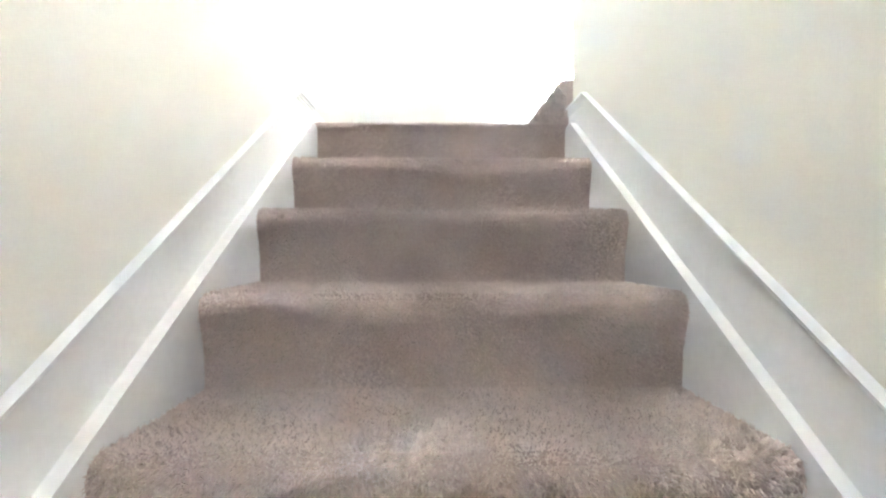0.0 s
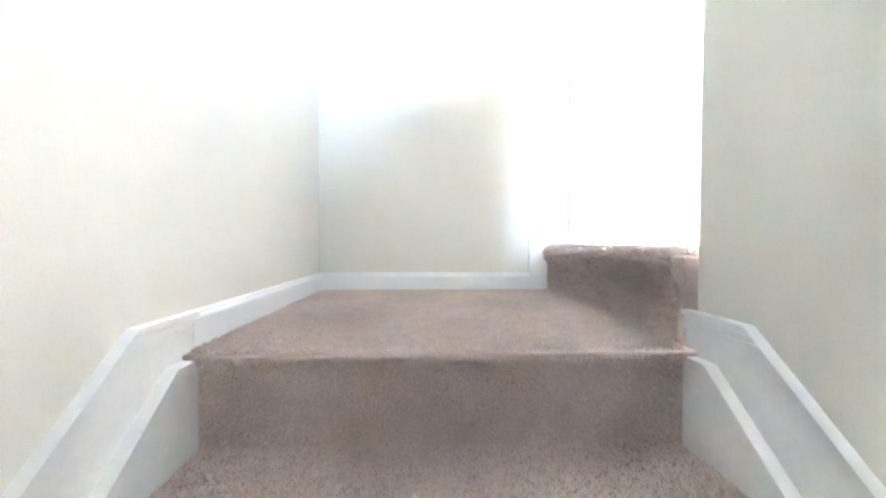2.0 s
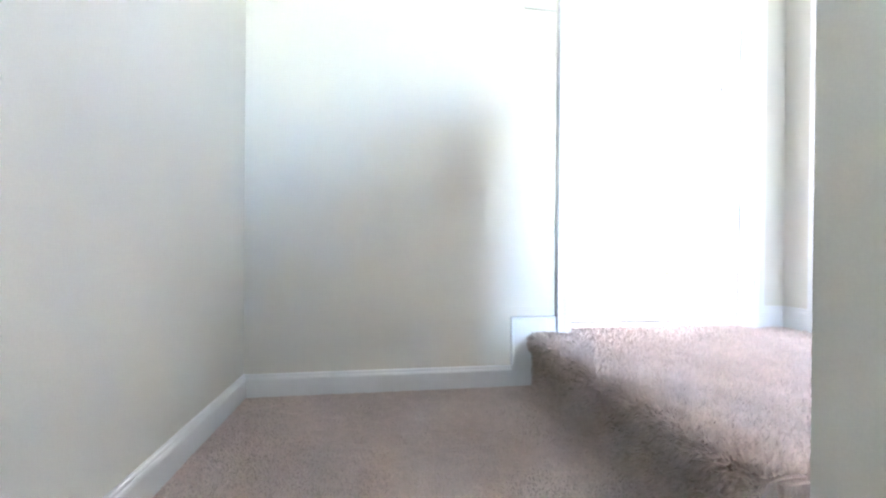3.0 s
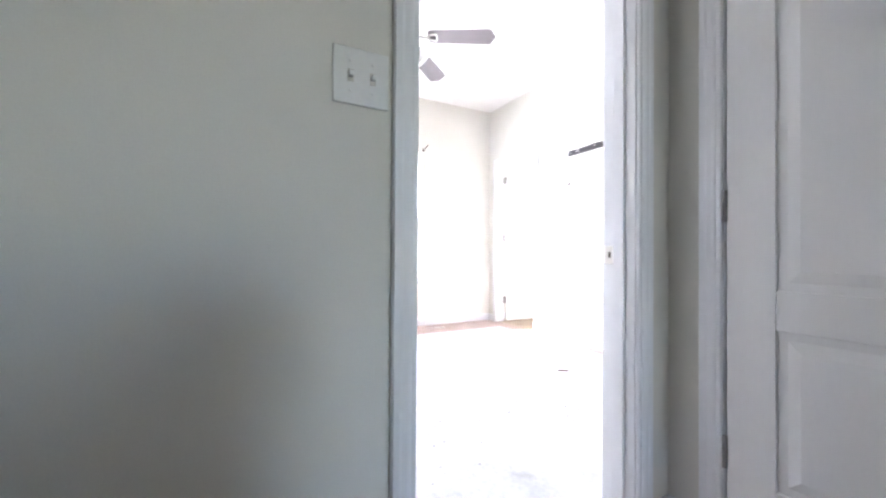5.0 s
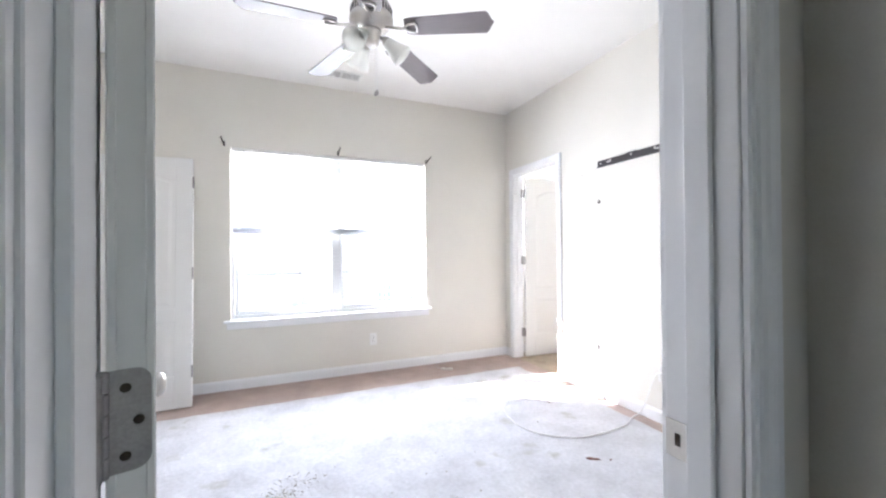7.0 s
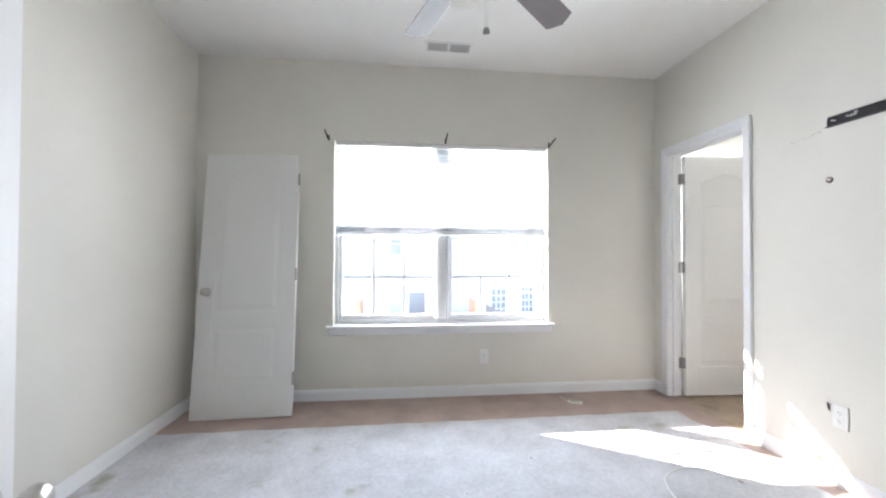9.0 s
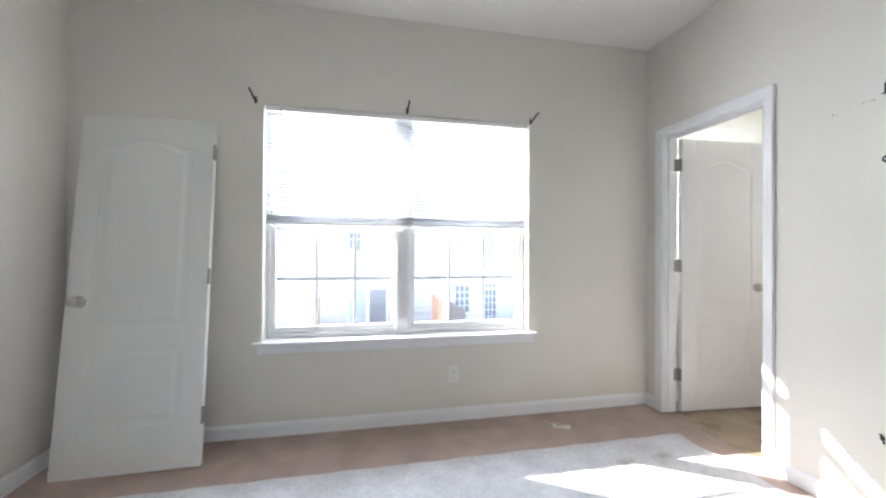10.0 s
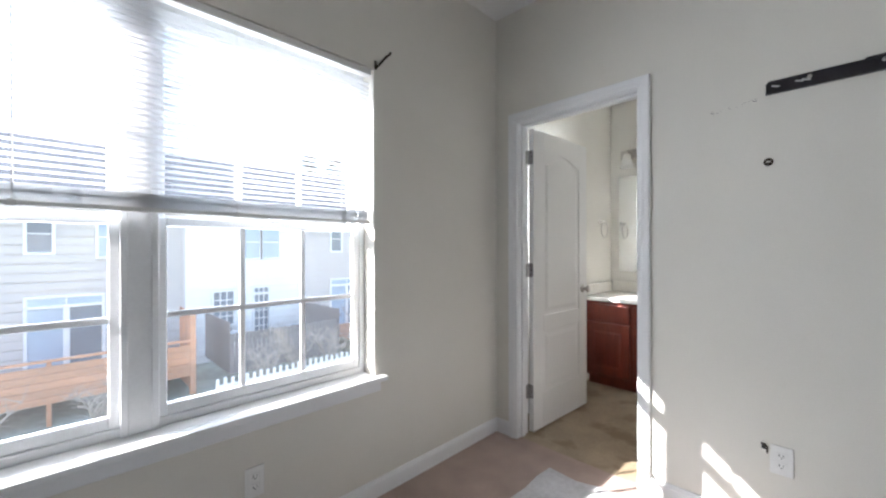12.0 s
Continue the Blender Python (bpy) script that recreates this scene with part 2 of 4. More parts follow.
CASING = ((0.0, 0.0), (0.0, 0.008), (0.004, 0.011), (0.013, 0.011), (0.017, 0.0145), (0.024, 0.0165), (0.036, 0.0165), (0.043, 0.0185), (0.056, 0.0185), (0.058, 0.016), (0.058, 0.0))
BASE = ((0.0, 0.0), (0.013, 0.0), (0.013, 0.066), (0.0115, 0.072), (0.0085, 0.076), (0.008, 0.082), (0.005, 0.086), (0.0, 0.086))


def moulding(bm, profile, path, out, flip=1):
    """A profile (across, proud) swept along corner points, mitred; out is the wall's normal; across runs to flip's side."""
    pts, out = [Vector(p) for p in path], Vector(out)
    loops = []
    for i, p in enumerate(pts):
        ways = []
        if i > 0:
            ways.append((p - pts[i - 1]).normalized())
        if i < len(pts) - 1:
            ways.append((pts[i + 1] - p).normalized())
        sides = [w.cross(out) * flip for w in ways]
        s = sum(sides, Vector()) / len(sides)
        s = s / max(s.dot(sides[0]), 0.2) if len(sides) == 2 else s
        loops.append([bm.verts.new(p + s * a + out * d) for a, d in profile])
    k = len(profile)
    for a, b in zip(loops, loops[1:]):
        for i in range(k):
            bm.faces.new((a[i], a[(i + 1) % k], b[(i + 1) % k], b[i]))
    bm.faces.new(loops[0]), bm.faces.new(loops[-1][::-1])
    return bm


# ---- walls, floors, ceiling ----
KX = -0.03
YB = -5.4
YO = YW + 0.17                                  # outer face of the window wall
BX1 = 4.42                                      # bathroom's far wall
BWX0, BWX1, BWZ0, BWZ1 = 2.98, 3.62, 0.98, 2.0  # bathroom window

solid("wall_north", boxes((XL - TH, WX0, YW, YO, -0.3, H), (WX1, XR + TH, YW, YO, -0.3, H), (WX0, WX1, YW, YO, -0.3, WZ0), (WX0, WX1, YW, YO, WZ1, H),
                          (XR + TH, BWX0, YW, YO, -0.3, H), (BWX1, BX1 + TH, YW, YO, -0.3, H), (BWX0, BWX1, YW, YO, -0.3, BWZ0), (BWX0, BWX1, YW, YO, BWZ1, H)),
      WALL, "cream painted wall with the window", "wall")
solid("wall_west", boxes((XL - TH, XL, TH, YW, -0.3, H)), WALL, "plain cream painted bedroom wall", "wall")
# Carried on unseen below the landing to keep daylight out under the stair.
solid("wall_south", boxes((SX0 - 0.2, -0.02, 0, TH, -4.2, H), (XL - TH, SX0 - 0.2, 0, TH, -0.5, H), (DOOR_W + 0.02, BX1 + TH, 0, TH, -0.3, H), (-0.02, DOOR_W + 0.02, 0, TH, DOOR_H + 0.02, H)),
      WALL, "cream painted wall with the bedroom doorway", "wall")
solid("wall_east", boxes((XR, XR + TH, TH, BY0 - 0.02, -0.3, H), (XR, XR + TH, BY1 + 0.02, YW, -0.3, H), (XR, XR + TH, BY0 - 0.02, BY1 + 0.02, BH + 0.02, H)),
      WALL, "cream painted wall with the bathroom doorway", "wall")
solid("wall_bathroom", boxes((BX1, BX1 + TH, TH, YW, -0.3, H), (XR + TH, BX1, 1.5, 1.5 + TH, -0.3, H)), WALL, "cream painted bathroom walls", "wall")
solid("wall_stair_west", boxes((SX0 - 0.2, SX0, YB, 0, -4.2, H)), WALL, "cream painted stairwell wall", "wall")
solid("wall_knee", boxes((SX1, KX, YB, -0.90, -4.2, KNEE)), WALL, "cream painted knee wall beside the stair", "wall")
CY0, CY1 = -0.875, -0.165                       # closet doorway
solid("wall_hall_east", boxes((HX, HX + TH, CY1 + 0.02, 0, -0.3, H), (HX, HX + TH, -1.15, CY0 - 0.02, -0.3, H), (HX, HX + TH, CY0 - 0.02, CY1 + 0.02, DOOR_H + 0.02, H)),
      WALL, "cream painted hall wall with a closet door", "wall")
solid("wall_loft", boxes((HX + TH, 3.5, -1.15, -1.05, -0.3, H), (3.5, 3.6, YB, -1.15, -0.3, H), (SX0 - 0.2, 0.55, YB - 0.15, YB, -4.2, H), (1.75, 3.6, YB - 0.15, YB, -0.3, H),
                         (0.55, 1.75, YB - 0.15, YB, -0.3, 0.6), (0.55, 1.75, YB - 0.15, YB, 2.0, H)), WALL, "cream painted loft walls with a window", "wall")
# Unseen shell behind the closet door, added to stop light leaking past it.
solid("wall_closet_unseen", boxes((HX + TH + 0.6, HX + TH + 0.7, -1.05, 0, -0.3, H)), WALL, "unseen cream wall added behind the closet door to keep light out", "wall")
solid("floor_closet_unseen", boxes((HX, HX + TH + 0.6, -1.05, -0.001, -0.3, -0.008)), CARPET, "unseen brown floor added behind the closet door to keep light out", "floor")
solid("ceiling", boxes((XL - TH, BX1 + TH, YB - 0.15, YO, H, H + 0.2)), CEIL, "plain white ceiling", "ceiling")
solid("floor", boxes((XL, XR + 0.03, TH * 0.5, YW, -0.3, 0)), ROOMC, "dusty brown bedroom carpet", "floor")
solid("floor_bathroom", boxes((XR + 0.03, BX1, 1.5, YW, -0.3, -0.003)), VINYL, "stained tan vinyl bathroom floor", "floor")
solid("floor_hall", boxes((-0.145, KX, -0.883, TH * 0.5, -0.3, -0.006), (KX, HX, -1.15, TH * 0.5, -0.3, -0.006), (KX, 3.5, YB, -1.15, -0.3, -0.006)), CARPET, "brown cut-pile hall carpet", "floor")
solid("floor_lower", boxes((SX0, SX1, YB, -4.2, -4.2, -2.62 - 0.2)), CARPET, "brown carpet at the foot of the stair", "floor")

# carpeted stair: landing and steps, each a piece of its own
EX0, EX1 = SX0 + 0.034, SX1 - 0.034
stairs = thing("stairs", (0, 0, 0), "straight stair in brown cut-pile carpet with white stringers", "stairs", kind="structure")


def step_outline(k, back):
    y, z = YN - RUN * k, ZL - RISE * k
    if k == 0:
        return [(y, z - RISE), (y, z - 0.03), (y - 0.006, z - 0.022), (y - 0.012, z - 0.012), (y - 0.010, z - 0.004), (y - 0.004, z), (y + 0.01, z), (back, z), (back, z - RISE)]
    return [(y, z - RISE), (y - 0.002, z - 0.12), (y - 0.008, z - 0.085), (y - 0.017, z - 0.055), (y - 0.022, z - 0.03), (y - 0.018, z - 0.011), (y - 0.005, z), (back, z), (back, z - RISE)]


part("landing", extruded(extruded(bmesh.new(), step_outline(0, -0.87), EX0, EX1, "yzx"), [(-0.87, ZL - 0.2), (-0.87, ZL), (-0.001, ZL), (-0.001, ZL - 0.2)], SX0, -0.14, "yzx"), CARPET, stairs)
part("landing_nosing", boxes((SX0 + 0.0125, SX1 - 0.0125, YN - 0.013, YN + 0.04, ZL - 0.0115, ZL - 0.0005), bevel=0.004, seg=2), CARPET, stairs, "carpet lip lapping over the stringers")
for k in range(1, 14):
    part("step", extruded(bmesh.new(), step_outline(k, YN - RUN * (k - 1) + 0.015), EX0, EX1, "yzx"), CARPET, stairs)
hall_step = [(-0.146, ZL - 0.05), (-0.146, -0.066), (-0.158, -0.052), (-0.168, -0.034), (-0.168, -0.02), (-0.160, -0.006), (-0.146, -0.001), (-0.10, -0.001), (-0.10, ZL - 0.05)]
part("hall_riser", extruded(bmesh.new(), hall_step, -0.875, -0.014, "xzy"), CARPET, stairs)

SL = RISE / RUN


def slope_z(y, over):
    """Height of a line parallel to the nosings, that much above them."""
    return ZL + over + SL * (y - (YN - 0.02))


def stringer(x_wall, side):
    """Wall board, its cap and the thicker board that the carpet meets."""
    y0 = -4.15
    y1 = -1.045
    top = ZL + 0.062
    over = top - slope_z(y1, 0)
    bm = bmesh.new()
    extruded(bm, [(y0, slope_z(y0, over)), (y1, top), (-0.88, top), (-0.88, ZL - 0.3), (y0, slope_z(y0, -0.3))], x_wall, x_wall + side * 0.012, "yzx")
    board = part("stringer_board", bm, SKIRT, stairs)
    for dz0, dz1, w in ((0.002, 0.012, 0.021), (-0.010, -0.003, 0.017), (-0.024, -0.016, 0.0155)):
        bm = bmesh.new()
        extruded(bm, [(y0, slope_z(y0, over + dz0)), (y1 + dz0, top + dz0), (-0.88, top + dz0), (-0.88, top + dz1), (y1 + dz1, top + dz1), (y0, slope_z(y0, over + dz1))], x_wall, x_wall + side * w, "yzx")
        part("cap_moulding", bm, TRIM, stairs)
    ya = YN - 0.02 - 0.03 / SL
    bm = bmesh.new()
    extruded(bm, [(y0, slope_z(y0, 0.018)), (ya, ZL - 0.012), (YN + 0.042, ZL - 0.012), (YN + 0.042, ZL - 0.3), (y0, slope_z(y0, -0.3))], x_wall, x_wall + side * 0.0355, "yzx")
    part("stringer_ledge", bm, SKIRT, stairs)


stringer(SX0, 1)
stringer(SX1, -1)


def carpet_pile(name, runs, per_m2, length, label, seed, w=0.0014):
    """Cut pile as fine blades over strips: rows of (a, b, along, normal)."""
    rng = np.random.default_rng(seed)
    roots, ways = [], []
    for a, b, along, normal in runs:
        a, b, along, normal = (np.array(v, float) for v in (a, b, along, normal))
        count = int(np.linalg.norm(b - a) * np.linalg.norm(along) * per_m2)
        roots.append(a + rng.random((count, 1)) * (b - a) + rng.random((count, 1)) * along)
        ways.append(np.tile(normal, (count, 1)))
    root, way = np.concatenate(roots), np.concatenate(ways)
    count = len(root)
    tuft = np.sin(root[:, :1] * 61 + 3 * np.sin(root[:, 1:2] * 47)) * np.cos(root[:, 1:2] * 71 + root[:, 2:3] * 53)
    lean = rng.normal(0, 0.42, (count, 3)) + 0.35 * tuft * np.array([[1, 0.6, 0]])
    way = way + lean - np.array([[0, 0, 0.25]])
    way /= np.linalg.norm(way, axis=1, keepdims=True)
    side = rng.normal(0, 1, (count, 3))
    side -= way * np.sum(side * way, axis=1, keepdims=True)
    side /= np.linalg.norm(side, axis=1, keepdims=True)
    tall = length * (0.65 + 0.5 * rng.random((count, 1)))
    verts = np.empty((count, 3, 3))
    verts[:, 0], verts[:, 1], verts[:, 2] = root - side * w, root + side * w, root + way * tall
    me = bpy.data.meshes.new(name)
    me.vertices.add(count * 3), me.loops.add(count * 3), me.polygons.add(count)
    me.vertices.foreach_set("co", verts.ravel())
    me.loops.foreach_set("vertex_index", np.arange(count * 3, dtype=np.int32))
    me.polygons.foreach_set("loop_start", np.arange(0, count * 3, 3, dtype=np.int32))
    me.polygons.foreach_set("loop_total", np.full(count, 3, dtype=np.int32))
    me.update()
    me.materials.append(PILE)
    return tagged(new(name, me), label, "carpet", "", "stuff")


def outline_runs(outline, along, put):
    """Strips over the visible edges of an outline, with their outward normals."""
    runs = []
    for (u0, v0), (u1, v1) in zip(outline, outline[1:]):
        a, b = Vector(put(u0, v0)), Vector(put(u1, v1))
        n = Vector(put(-(v1 - v0), u1 - u0)) - Vector(put(0, 0))
        n = n.normalized() if n.length > 1e-6 else Vector((0, 0, 1))
        runs.append((a, b, along, n))
    return runs


stair_runs = []
for k in range(0, 5):
    rim = step_outline(k, YN - RUN * (k - 1) if k else -0.87)[:8]
    stair_runs += outline_runs(rim, (EX1 - EX0, 0, 0), lambda u, v: (EX0, u, v))
carpet_pile("stair_carpet_pile", stair_runs, 95000, 0.0095, "worn brown cut-pile carpet on the stair", 3)
carpet_pile("landing_carpet_pile", [((SX0 + 0.01, -0.9, ZL - 0.001), (-0.15, -0.9, ZL - 0.001), (0, 0.885, 0), (0, 0, 1))], 110000, 0.009, "worn brown cut-pile carpet on the landing", 4)
hall_runs = outline_runs(hall_step[:8], (0, 0.85, 0), lambda u, v: (u, -0.87, v))
hall_runs += [((-0.10, -0.88, -0.006), (KX, -0.88, -0.006), (0, 0.93, 0), (0, 0, 1)), ((KX, -1.1, -0.006), (HX - 0.01, -1.1, -0.006), (0, 1.15, 0), (0, 0, 1))]
carpet_pile("hall_carpet_pile", hall_runs, 70000, 0.019, "shaggy brown cut-pile hall carpet", 5, 0.0024)

# grey pad laid over the bedroom carpet, with a ragged cut edge
bm = bmesh.new()
rim = [(XL + 0.015, 0.16)]
rim += [(2.37 + 0.006 * math.sin(i * 1.9), 0.13 + i * 0.1) for i in range(0, 26)]
rim += [(2.33, 2.74), (2.345, 2.90)]
rim += [(2.345 - i * 0.12, 2.905 - 0.010 * i * 0.12 + 0.006 * math.sin(i * 2.3)) for i in range(1, 30)]
rim += [(XL + 0.015, 2.87)]
extruded(bm, rim, 0.001, 0.009, "xyz")
solid("carpet_pad", bm, PAD, "dusty grey carpet pad lying over brown carpet", "carpet pad", kind="thing")


# ---- trim ----
def casing(name, path, out, flip, label="white moulded door casing"):
    return solid(name, moulding(bmesh.new(), CASING, path, out, flip), TRIM, label, "trim")


casing("trim_bedroom_door_hall", [(-0.004, 0, 0), (-0.004, 0, DOOR_H + 0.004), (DOOR_W + 0.004, 0, DOOR_H + 0.004), (DOOR_W + 0.004, 0, 0)], (0, -1, 0), -1)
casing("trim_bedroom_door_room", [(-0.004, TH, 0), (-0.004, TH, DOOR_H + 0.004), (DOOR_W + 0.004, TH, DOOR_H + 0.004), (DOOR_W + 0.004, TH, 0)], (0, 1, 0), 1)
casing("trim_bathroom_door", [(XR, BY1 + 0.004, 0), (XR, BY1 + 0.004, BH + 0.004), (XR, BY0 - 0.004, BH + 0.004), (XR, BY0 - 0.004, 0)], (-1, 0, 0), -1)
casing("trim_closet_door", [(HX, CY1 + 0.004, 0), (HX, CY1 + 0.004, DOOR_H + 0.004), (HX, CY0 - 0.004, DOOR_H + 0.004), (HX, CY0 - 0.004, 0)], (-1, 0, 0), -1)
solid("trim_bedroom_jamb", boxes((-0.02, 0, 0.001, TH - 0.001, 0, DOOR_H), (DOOR_W, DOOR_W + 0.02, 0.001, TH - 0.001, 0, DOOR_H), (-0.02, DOOR_W + 0.02, 0.001, TH - 0.001, DOOR_H, DOOR_H + 0.02),
                                 (0, 0.011, 0.035, 0.073, 0, DOOR_H), (DOOR_W - 0.011, DOOR_W, 0.035, 0.073, 0, DOOR_H), (0.011, DOOR_W - 0.011, 0.035, 0.073, DOOR_H - 0.011, DOOR_H), bevel=0.0015),
      TRIM, "white painted door jamb with chipped stop", "trim")
solid("trim_bathroom_jamb", boxes((XR + 0.001, XR + TH - 0.001, BY1, BY1 + 0.02, 0, BH), (XR + 0.001, XR + TH - 0.001, BY0 - 0.02, BY0, 0, BH), (XR + 0.001, XR + TH - 0.001, BY0 - 0.02, BY1 + 0.02, BH, BH + 0.02),
                                  (XR + 0.035, XR + 0.07, BY1 - 0.011, BY1, 0, BH), (XR + 0.035, XR + 0.07, BY0, BY0 + 0.011, 0, BH), (XR + 0.035, XR + 0.07, BY0, BY1, BH - 0.011, BH), bevel=0.0015),
      TRIM, "white painted door jamb", "trim")
solid("trim_closet_jamb", boxes((HX + 0.001, HX + TH, CY1, CY1 + 0.02, 0, DOOR_H), (HX + 0.001, HX + TH, CY0 - 0.02, CY0, 0, DOOR_H), (HX + 0.001, HX + TH, CY0 - 0.02, CY1 + 0.02, DOOR_H, DOOR_H + 0.02), bevel=0.0015),
      TRIM, "white painted door jamb", "trim")


def base_run(name, a, b, out, tall=1.0):
    """A baseboard from a to b; the moulding's across side is turned upwards."""
    a, b, out = Vector(a), Vector(b), Vector(out)
    flip = 1 if (b - a).cross(out).z > 0 else -1
    bm = moulding(bmesh.new(), [(u * tall, d) for d, u in BASE], [a, b], out, flip)
    return solid(name, bm, TRIM, "white painted baseboard", "baseboard")


base_run("baseboard_north", (XL, YW, 0), (XR, YW, 0), (0, -1, 0))
base_run("baseboard_west", (XL, TH, 0), (XL, YW, 0), (1, 0, 0))
base_run("baseboard_east", (XR, TH, 0), (XR, BY0 - 0.062, 0), (-1, 0, 0))
base_run("baseboard_east_corner", (XR, BY1 + 0.062, 0), (XR, YW, 0), (-1, 0, 0))
base_run("baseboard_south", (DOOR_W + 0.062, TH, 0), (XR, TH, 0), (0, 1, 0))
base_run("baseboard_landing", (SX0, 0, ZL), (-0.225, 0, ZL), (0, -1, 0), 0.86)
base_run("baseboard_landing_west", (SX0, -0.885, ZL), (SX0, 0, ZL), (1, 0, 0), 0.86)
base_run("baseboard_hall", (DOOR_W + 0.062, 0, 0), (HX, 0, 0), (0, -1, 0))
base_run("baseboard_hall_east", (HX, -1.15, 0), (HX, CY0 - 0.062, 0), (-1, 0, 0))
base_run("baseboard_closet", (HX, CY1 + 0.062, 0), (HX, 0, 0), (-1, 0, 0))
base_run("baseboard_bathroom", (XR + TH, YW, 0), (3.8, YW, 0), (0, -1, 0))
bm = boxes((-0.228, -0.062, -0.013, 0, ZL, 0.062), bevel=0.002)
block(bm, -0.231, -0.062, -0.017, 0, 0.052, 0.062, 0.002)
block(bm, -0.231, -0.221, -0.017, 0, ZL + 0.075, 0.06, 0.002)
solid("baseboard_step_block", bm, TRIM, "white stepped baseboard block beside the hall step", "baseboard")


# ---- doors ----
def leaf_mesh(w, h, t, deep):
    """Two-panel door with an arched upper panel, on both faces. Spans x 0..w, y -t..0, z 0..h."""
    bm = bmesh.new()
    s, top, mid0, mid1, bot = 0.115, 0.13, 0.325 * h, 0.325 * h + 0.105, 0.235
    arch = 0.06
    block(bm, 0.001, w - 0.001, -t + deep - 0.0005, -deep + 0.0005, 0.001, h - 0.001)
    n = 14

    def curve(x0, x1, z, rise):
        out = []
        for i in range(n + 1):
            u = i / n
            out.append((x0 + (x1 - x0) * u, z + rise * math.sin(math.pi * u) ** 1.5))
        return out

    for y0, y1, iy in ((-deep, 0.0, 1), (-t + deep, -t, -1)):
        lo, hi = min(y0, y1), max(y0, y1)
        for a in ((0, s, 0, h), (w - s, w, 0, h), (s, w - s, 0, bot), (s, w - s, mid0, mid1)):
            block(bm, a[0], a[1], lo, hi, a[2], a[3], 0.0015)
        crown = curve(s, w - s, h - top - arch, arch)
        extruded(bm, [(s, h), (s, h - top - arch)] + crown[1:-1] + [(w - s, h - top - arch), (w - s, h)], y0, y1, "xzy")
        g = 0.02
        field = [(s + g, mid1 + g), (w - s - g, mid1 + g)] + curve(s + g, w - s - g, h - top - arch - g, arch)[::-1]
        extruded(bm, field, y0, y1 - iy * 0.001, "xzy", inset=0.03)
        extruded(bm, [(s + g, bot + g), (w - s - g, bot + g), (w - s - g, mid0 - g), (s + g, mid0 - g)], y0, y1 - iy * 0.001, "xzy", inset=0.03)
    return bm


def knob_mesh(bm, at, way):
    m = Matrix.Translation(at) @ Vector(way).to_track_quat("Z", "Y").to_matrix().to_4x4()
    lathe(bm, [(0.0, 0), (0.032, 0.0), (0.032, 0.004), (0.028, 0.008), (0.013, 0.011), (0.0105, 0.016), (0.0105, 0.027), (0.014, 0.032), (0.022, 0.036), (0.0265, 0.043), (0.026, 0.051), (0.021, 0.057), (0.01, 0.0595), (0.0, 0.06)], 24, m)
    return bm


def hinge_bits(bm, x, y, z, sx, sy, turn):
    """A hinge knuckle with two leaves; turn is the way of the fixed leaf."""
    m = Matrix.Translation((x, y, z)) @ Matrix.Rotation(turn, 4, "Z")
    for i in range(5):
        lathe(bm, [(0.0, 0), (0.0065, 0.0005), (0.0065, 0.0175), (0.0, 0.018)], 12, m @ Matrix.Translation((0, 0, -0.045 + i * 0.0182)))
    return bm


def hinge_leaf(w, h):
    """A hinge plate with rounded corners and three screws, in the x-z plane."""
    bm = bmesh.new()
    pts = []
    for cx, cz, a0 in ((w - 0.012, h / 2 - 0.012, 0), (0.0, h / 2, 90), (0.0, -h / 2, 180), (w - 0.012, -h / 2 + 0.012, 270)):
        if cx > 0:
            pts += [(cx + 0.012 * math.cos(radians(a0 + i * 22.5)), cz + 0.012 * math.sin(radians(a0 + i * 22.5))) for i in range(5)]
        else:
            pts.append((cx, cz))
    extruded(bm, pts, 0, 0.0018, "xzy")
    return bm


def screws(w, h):
    bm = bmesh.new()
    for x, z in ((w * 0.45, h * 0.33), (w * 0.72, 0), (w * 0.45, -h * 0.33)):
        lathe(bm, [(0.0, 0), (0.0042, 0), (0.003, 0.001), (0.0, 0.0012)], 10, Matrix.Translation((x, 0.0018, z)) @ Matrix.Rotation(radians(-90), 4, "X"))
    return bm


